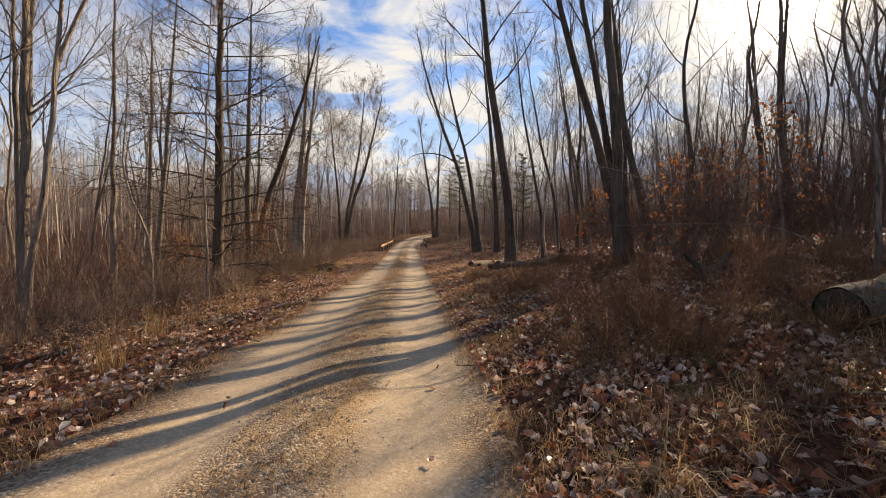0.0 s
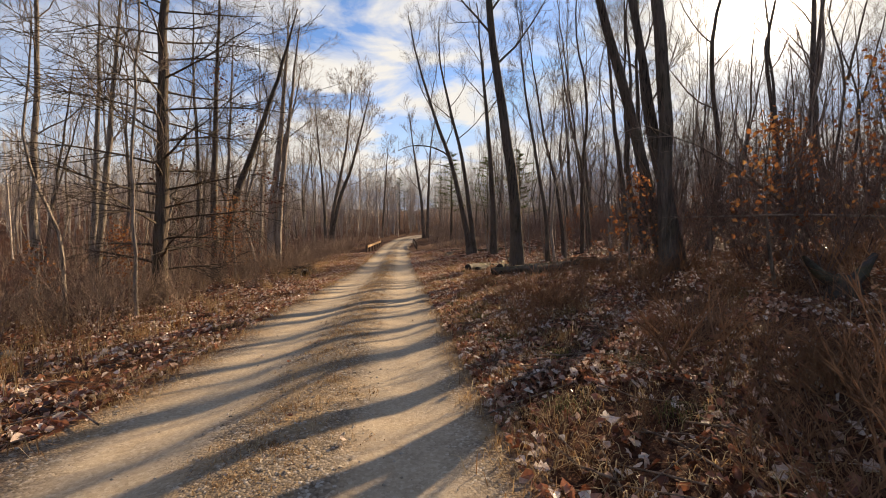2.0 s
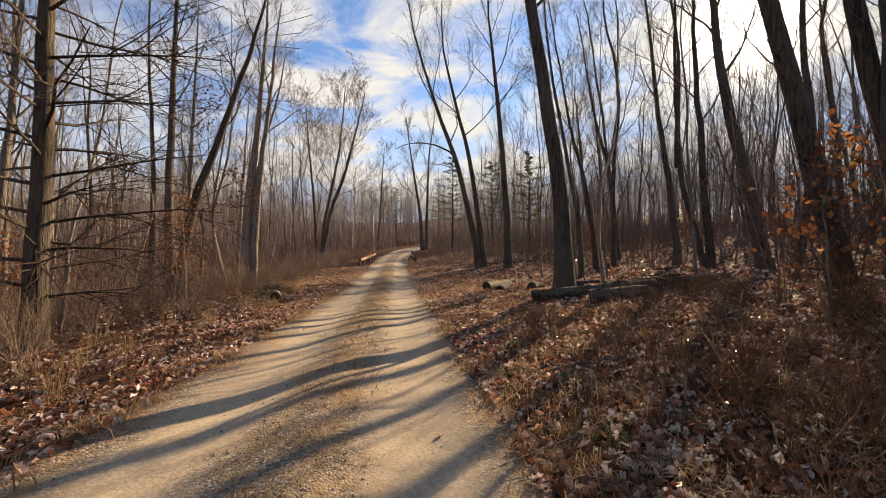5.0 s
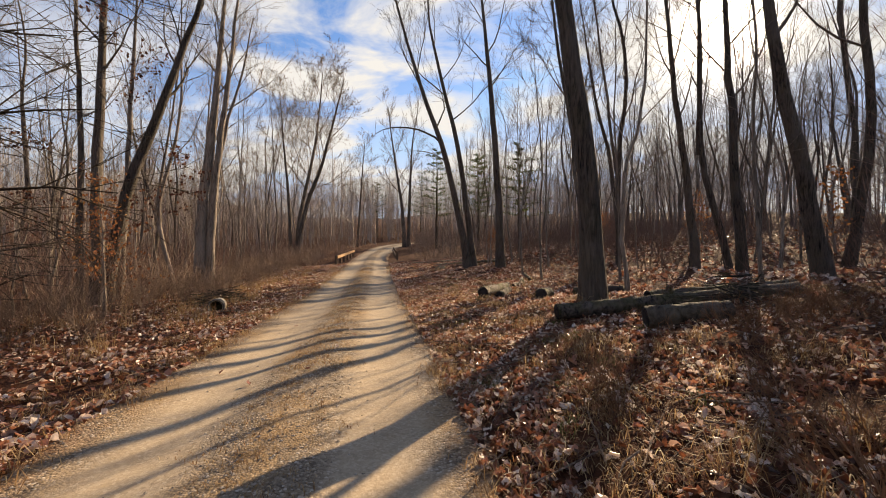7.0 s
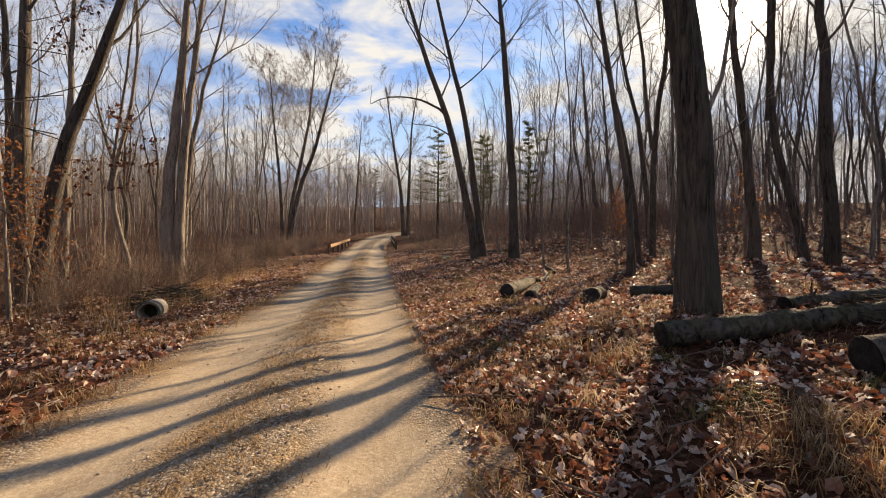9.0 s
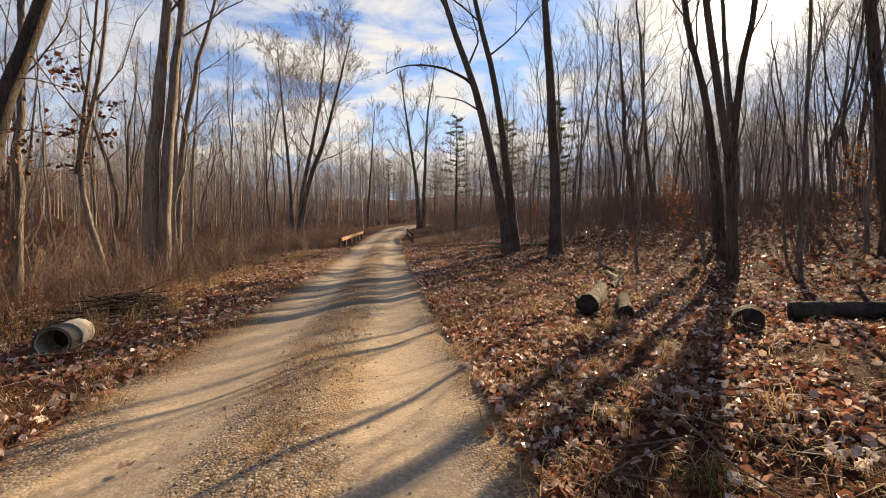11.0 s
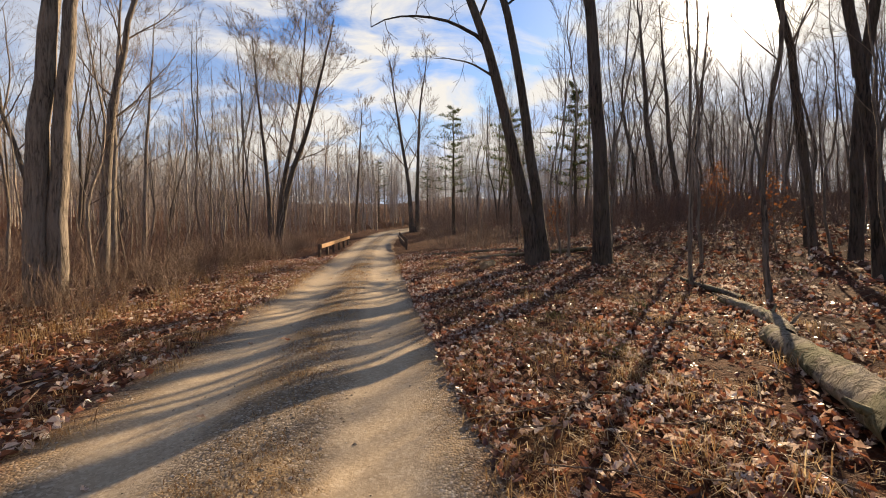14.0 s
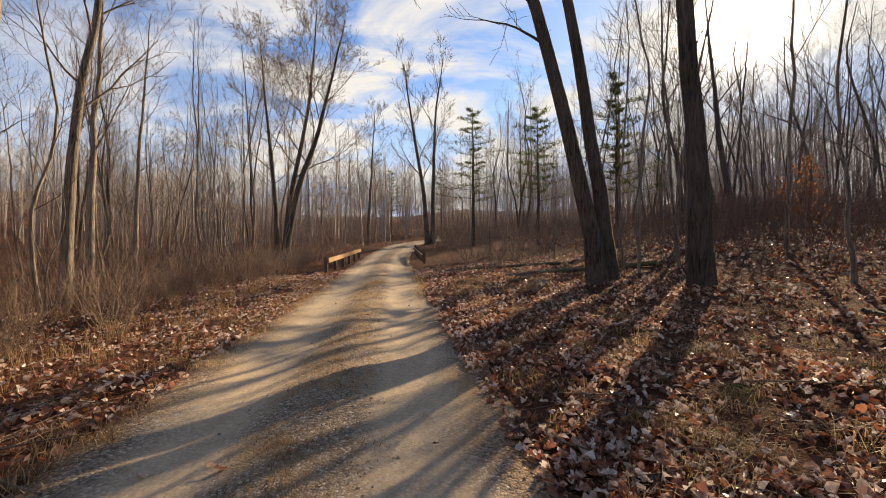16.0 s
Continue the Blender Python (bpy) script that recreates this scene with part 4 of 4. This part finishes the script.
log("fallen_log", (1.98, 17.62), (6.4, 17.3), 0.14, "long mossy fallen log at the foot of an oak", seed=1, stubs=3)
log("sawn_log", (2.95, 16.4), (4.1, 16.1), 0.18, "short sawn log, its stripped wood darkened as if in shade", mat=STRIPPED_SHADED, ends=SAWN_DARK, seed=2, stubs=0, bend=0.02)
log("fallen_pole", (4.2, 18.4), (8.4, 19.3), 0.09, "thin fallen trunk on the slope", seed=3, stubs=4)
log("fallen_log", (1.58, 23.4), (3.1, 25.95), 0.18, "thick pale mossy log with a black sawn end", mat=BARK_PALE_LOG, seed=4, stubs=1, bend=0.07, taper=0.72, sink=0.1)
log("fallen_log", (2.02, 22.85), (2.72, 24.2), 0.125, "short dark log lying against a thicker one", mat=BARK_LOG, seed=5, stubs=0, bend=0.02)
log("sawn_log", (2.95, 21.4), (3.3, 21.9), 0.17, "short dark log on the leaves", mat=BARK_ROT, seed=7, stubs=0)
log("sawn_log", (0.95, 34.9), (1.3, 35.7), 0.15, "small sawn log with a pale end", ends=SAWN, seed=8, stubs=0)
log("fallen_branch", (3.15, 26.05), (4.4, 28.3), 0.11, "crooked pale fallen branch in line with a log", mat=BARK_PALE_LOG, seed=10, stubs=3, bend=0.25, taper=0.7)
log("fallen_branch", (4.42, 28.35), (5.3, 30.6), 0.07, "crooked mossy fallen branch on the leaves", seed=11, stubs=3, bend=0.22, taper=0.6)
log("fallen_log", (4.2, 22.2), (5.3, 21.4), 0.14, "mossy rotten log in shade", mat=BARK_ROT, seed=12, stubs=1)
log("fallen_pole", (5.9, 38.0), (0.9, 38.9), 0.09, "thin fallen trunk beyond the oaks", seed=13, stubs=3)
log("fallen_pole", (3.8, 41.5), (-0.9, 43.3), 0.08, "thin fallen trunk beside the track", seed=14, stubs=3)


# dark bark and dark ends carry the shade this log lies in
log("fallen_log", (4.25, 4.3), (7.6, 5.6), 0.24, "thick log with moss along its top, coloured dark to look shaded", mat=BARK_LOG, ends=BARK_ROT, seed=15, stubs=2, taper=0.85, sink=0.05)


def hollow_pipe(a, b, radius, wall):
    """A short length of open pipe lying on the leaves: wall with thickness, a worn rim, a darker collar."""
    root = new("drain_pipe")
    a, b = Vector((*a, float(land(*a)) + radius * 0.8)), Vector((*b, float(land(*b)) + radius * 0.8))
    along = (b - a).normalized()
    for name, lo, hi, out, mat in (("barrel", 0.0, 1.0, radius, PIPE), ("collar", -0.015, 0.42, radius + 0.012, PIPE_DARK)):
        bm = bmesh.new()
        rings = []
        n = 28
        start, end = a.lerp(b, lo), a.lerp(b, hi)
        side = along.cross(Vector((0, 0, 1))).normalized()
        up = side.cross(along)
        for at, r in ((start, out - wall), (start - along * 0.012, out - wall * 0.5), (start, out), (end, out), (end + along * 0.01, out - wall * 0.5), (end, out - wall)):
            rings.append([bm.verts.new(at + (side * math.cos(k * 2 * math.pi / n) + up * math.sin(k * 2 * math.pi / n)) * (r + 0.004 * math.sin(3 * k))) for k in range(n)])
        for i in range(6):
            for k in range(n):
                bm.faces.new((rings[i][k], rings[i][(k + 1) % n], rings[(i + 1) % 6][(k + 1) % n], rings[(i + 1) % 6][k]))
        me = bpy.data.meshes.new(name)
        bm.to_mesh(me)
        bm.free()
        me.materials.append(mat)
        ob = new(name, me)
        ob.parent = root
    # an added dark disc closes the bore, so the mouth looks shaded
    fill = Tubes()
    at = np.array(a.lerp(b, 0.6))
    fill.add([at, at + np.array(along) * 0.05], [radius - wall * 1.2] * 2, 20, cap=True)
    fill.obj("soil_plug", BARK_ROT, root, "dark disc added inside the pipe in place of its shade")
    tagged(root, "short open drain pipe, cream with a dark collar, on dead leaves", "pipe")


hollow_pipe((-6.1, 22.05), (-6.3, 22.7), 0.2, 0.028)


def boulder(x, y, size, seed, label):
    bm = bmesh.new()
    bmesh.ops.create_icosphere(bm, subdivisions=4, radius=1)
    off = Vector((seed * 3.1, seed, 0))
    for v in bm.verts:
        p = v.co.copy()
        v.co *= 1 + 0.32 * noise.noise(p * 0.9 + off) + 0.12 * noise.noise(p * 2.6 + off) + 0.04 * noise.noise(p * 7 + off)
        v.co.x *= size[0]
        v.co.y *= size[1]
        v.co.z *= size[2]
    me = bpy.data.meshes.new("boulder")
    bm.to_mesh(me)
    bm.free()
    me.shade_smooth()
    me.materials.append(STONE)
    ob = new("boulder", me)
    ob.location = (x, y, float(land(x, y)) + size[2] * 0.15)
    tagged(ob, label, "rock")


boulder(-7.6, 10.2, (0.16, 0.14, 0.10), 2, "small grey stone among leaves")


def root_snag(x, y):
    """A blackened stump with two raised prongs."""
    rng = np.random.default_rng(77)
    root = new("rotten_stump")
    z = float(land(x, y))
    t = Tubes()
    t.add([(x, y, z - 0.1), (x, y, z + 0.16), (x + 0.03, y, z + 0.3)], [0.2, 0.15, 0.09], 12, flare=[0.3, 0.2, 0.25], cap=True)
    t.obj("stump", BARK_ROT, root)
    for tip in ((-0.5, 0.1, 0.55), (0.38, -0.05, 0.6), (0.55, 0.2, 0.3)):
        b = Tubes()
        b.add([(x, y, z + 0.12), (x + tip[0] * 0.5, y + tip[1], z + 0.12 + tip[2] * 0.35), (x + tip[0], y + tip[1], z + tip[2])], [0.11, 0.075, 0.035], 8)
        b.obj("prong", BARK_ROT, root)
    tagged(root, "blackened rotten stump with upturned prongs", "stump")


root_snag(5.55, 8.4)


def brush_heap(x, y, seed, label="low dark heap of cut sticks on the verge"):
    """Cut sticks thrown in a heap, each a part."""
    rng = np.random.default_rng(seed)
    root = thing("brush_heap", x, y)
    for k in range(90):
        a = rng.uniform(-1.2, 1.2) + 0.7
        p = np.array([rng.normal(0, 0.5), rng.normal(0, 0.4), 0])
        d = np.array([math.cos(a), math.sin(a), rng.normal(0.08, 0.14)])
        p[2] = 0.55 * math.exp(-(p[0] ** 2 + p[1] ** 2) / 0.4) * rng.random() + 0.03
        ln = rng.uniform(0.5, 1.4)
        t = Tubes()
        r = rng.uniform(0.005, 0.016)
        t.add([p - d * ln / 2, p + rng.normal(0, 0.03, 3), p + d * ln / 2], [r, r, r * 0.5], 5)
        t.obj("stick", BARK_ROT if k % 3 else BARK_TWIG, root)
    tagged(root, label, "brush heap")


brush_heap(-6.9, 24.6, 81)
brush_heap(-7.6, 25.6, 82)
brush_heap(5.2, 17.1, 83, "dead sticks thrown over two fallen logs")


# ---- timber rails at the culvert ----
def box(bm, size, at):
    r = bmesh.ops.create_cube(bm, size=1)
    for v in r["verts"]:
        v.co = Vector((v.co.x * size[0], v.co.y * size[1], v.co.z * size[2])) + Vector(at)
    return r["verts"]


def timber(name, a, b, wide, deep, mat, parent, seed=0):
    """A squared, slightly worn beam from a to b."""
    bm = bmesh.new()
    a, b = Vector(a), Vector(b)
    length = (b - a).length
    box(bm, (length, wide, deep), (0, 0, 0))
    bmesh.ops.bevel(bm, geom=bm.edges[:], offset=min(wide, deep) * 0.12, segments=1, affect="EDGES")
    rng = random.Random(seed)
    for v in bm.verts:
        v.co += Vector((0, rng.uniform(-1, 1), rng.uniform(-1, 1))) * 0.006
    me = bpy.data.meshes.new(name)
    bm.to_mesh(me)
    bm.free()
    me.materials.append(mat)
    ob = new(name, me)
    ob.parent = parent
    ob.matrix_basis = Matrix.Translation((a + b) / 2) @ (b - a).to_track_quat("X", "Z").to_matrix().to_4x4()
    return ob


def guard_rail(a, b, posts, beam, high, mat, label, proud):
    root = new("guard_rail")
    a, b = np.array(a, float), np.array(b, float)
    for k in range(posts):
        u = (k + 0.02) / (posts - 1 + 0.04)
        p = a + (b - a) * u
        z = float(land(*p))
        timber("post", (p[0], p[1], z - 0.25), (p[0], p[1], z + high + proud), 0.17, 0.17, TIMBER_DARK, root, k)
    side = 0.13 if a[0] < -5 else -0.13
    za, zb = float(land(*a)), float(land(*b))
    for k in range(2):
        p, q = a + (b - a) * k * 0.5, a + (b - a) * (k * 0.5 + 0.498)
        timber("beam", (p[0] + side, p[1], za + (zb - za) * k * 0.5 + high - beam / 2), (q[0] + side, q[1], za + (zb - za) * (k * 0.5 + 0.498) + high - beam / 2), 0.09, beam, mat, root, 9 + k)
    tagged(root, label, "guard rail")


guard_rail((-7.05, 45.6), (-7.25, 57.5), 6, 0.24, 0.78, TIMBER, "timber guard rail with a sunlit orange-brown beam on posts", 0.02)
guard_rail((-2.0, 50.7), (-2.75, 59.5), 5, 0.2, 0.62, TIMBER_DARK, "dark timber guard rail with posts standing proud of it", 0.22)

# ---- the floor of the wood: leaves, grass, sticks, stones ----
floor_rng = np.random.default_rng(5)


def strewn(count, xr, yr, inner, fade):
    """Points beyond inner metres from the track's middle, thinning away from it and from the near end."""
    out = []
    while sum(map(len, out)) < count:
        x, y = floor_rng.uniform(*xr, 20000), yr[0] + (yr[1] - yr[0]) * floor_rng.random(20000) ** 1.15
        d = np.abs(x - centre(y))
        keep = (d > inner) & (floor_rng.random(20000) < np.exp(-np.maximum(0, d - inner) / fade))
        out.append(np.stack([x[keep], y[keep]], 1))
    return np.concatenate(out)[:count]


def patchy(pts):
    """Leaves lie in drifts, with barer hollows between."""
    x, y = pts[:, 0], pts[:, 1]
    heap = np.sin(2.1 * x + 0.9 * y) * np.sin(1.7 * y - 1.1 * x + 2) + 0.6 * np.sin(4.7 * x + 1.3 * y + 1) * np.sin(3.9 * y - 2.2 * x)
    return pts[floor_rng.random(len(pts)) < np.clip(0.62 + 0.75 * heap, 0.12, 1.0)]


def leaf_drift(name, pts, size, label, droop, lobed=True):
    pts = patchy(pts)
    z = surface(pts[:, 0], pts[:, 1]) + floor_rng.uniform(0.008, 0.045, len(pts))
    v, f = leaf_cards(floor_rng, len(pts), np.column_stack([pts, z]), size, droop, lobed)
    tagged(mesh_object(name, v, f, LEAF), label, "leaves", kind="stuff")


near_right = strewn(56000, (-2, 8), (-1, 36), 1.65, 4.2)
near_right = near_right[(near_right[:, 1] > 6.5) | (floor_rng.random(len(near_right)) < 0.4)]
leaf_drift("fallen_leaves", near_right, (0.05, 0.125), "dry curled oak leaves strewn over the slope", 0.6)
leaf_drift("fallen_leaves", strewn(48000, (-2, 13), (0, 46), 1.65, 6.0), (0.05, 0.11), "small curled leaves among oak leaves on the slope", 0.7, False)
leaf_drift("fallen_leaves", strewn(58000, (-14, -2), (0, 46), 1.72, 4.2), (0.05, 0.115), "dry curled oak leaves strewn over the lower verge", 0.6, False)
leaf_drift("fallen_leaves", strewn(26000, (8, 42), (6, 75), 10.0, 22.0), (0.12, 0.24), "leaf drifts far up the slope", 0.5, False)
on = strewn(170, (-6, 1), (0, 40), 0.0, 5)
on = on[np.abs(on[:, 0] - centre(on[:, 1])) < 1.8]
leaf_drift("stray_leaves", on, (0.05, 0.11), "a few stray leaves on the gravel", 0.3)


def grass(name, feet, per, length, lean, spread, label, mat=None):
    pts = np.repeat(feet, per, 0) + floor_rng.normal(0, spread, (len(feet) * per, 2))
    z = surface(pts[:, 0], pts[:, 1]) - 0.004
    v, f = blades(floor_rng, np.column_stack([pts, z]), length, lean)
    tagged(mesh_object(name, v, f, mat or STRAW), label, "grass", kind="stuff")


grass("dry_grass", strewn(1100, (-1, 8), (0.5, 40), 1.6, 2.2), 36, 0.15, 1.25, 0.12, "matted orange-brown dry grass along the edge of the track")
grass("dry_grass", strewn(620, (-9, -2), (1, 42), 1.6, 1.1), 30, 0.17, 1.1, 0.10, "dry grass along the lower verge")
grass("tall_dry_grass", strewn(110, (0, 10), (0.5, 30), 2.4, 3.0), 46, 0.3, 1.0, 0.09, "taller dry grass tussocks among leaves")
grass("tall_dry_grass", strewn(240, (-12, -4), (3, 40), 3.2, 3.0), 30, 0.5, 0.5, 0.10, "upright dry stalks on the lower verge")
grass("green_tussocks", strewn(46, (0, 8), (3, 34), 2.1, 2.4), 70, 0.16, 0.8, 0.10, "yellow-green tussocks of moss and grass", MOSS)
grass("moss_tussocks", np.repeat(np.array([(1.0, 25.6), (0.75, 25.2), (0.55, 22.0), (0.2, 27.4), (1.5, 21.3)]), 4, 0) + floor_rng.normal(0, 0.16, (20, 2)), 70, 0.17, 1.2, 0.08, "dense humps of straw and green moss on the bank")
mid = np.column_stack([np.zeros(700), floor_rng.uniform(0, 40, 700)])
mid[:, 0] = centre(mid[:, 1]) + floor_rng.normal(0, 0.22, 700)
grass("track_grass", mid, 26, 0.05, 1.5, 0.09, "short trodden straw on the hump between the ruts")


def sticks(count):
    pts = strewn(count, (-11, 10), (0, 42), 1.8, 4.5)
    t = Tubes()
    for x, y in pts:
        a, ln, r = floor_rng.uniform(0, 6.28), floor_rng.uniform(0.25, 1.1), floor_rng.uniform(0.003, 0.010)
        d = np.array([math.cos(a), math.sin(a)]) * ln / 2
        p = np.array([[x - d[0], y - d[1]], [x + floor_rng.normal(0, 0.03), y + floor_rng.normal(0, 0.03)], [x + d[0], y + d[1]]])
        z = surface(p[:, 0], p[:, 1]) + 0.03 + floor_rng.uniform(0, 0.06, 3)
        t.add(np.column_stack([p, z]), [r, r, r * 0.5], 4)
    tagged(t.obj("fallen_sticks", BARK_BRUSH), "thin fallen sticks on the leaves", "sticks", kind="stuff")


sticks(1500)


def pebbles(count):
    y = floor_rng.uniform(0, 32, count)
    kind = floor_rng.random(count)
    d = np.where(kind < 0.6, floor_rng.normal(0, 0.33, count), np.where(kind < 0.97, floor_rng.normal(1.7, 0.14, count), floor_rng.uniform(-1.75, 1.75, count)))
    d = np.where((kind > 0.6) & (kind < 0.78), -d, d)
    x = centre(y) + d
    r = 0.005 + 0.012 * floor_rng.random(count) ** 3
    z = surface(x, y) + r * 0.25
    o = np.array([(1, 0, 0), (-1, 0, 0), (0, 1, 0), (0, -1, 0), (0, 0, 0.7), (0, 0, -0.7)])
    v = np.column_stack([x, y, z])[:, None] + o[None] * r[:, None, None] * floor_rng.uniform(0.6, 1.4, (count, 6, 1))
    f = np.array([(0, 2, 4), (2, 1, 4), (1, 3, 4), (3, 0, 4), (2, 0, 5), (1, 2, 5), (3, 1, 5), (0, 3, 5)])
    faces = ((np.arange(count) * 6)[:, None, None] + f[None]).reshape(-1, 3)
    ob = mesh_object("loose_gravel", v.reshape(-1, 3), faces, PEBBLE)
    tagged(ob, "loose gravel on the track", "gravel", kind="stuff")


pebbles(13000)

for me in (*thin_clumps, *tall_clumps, *low_clumps, *fern_clumps):
    bpy.data.meshes.remove(me)
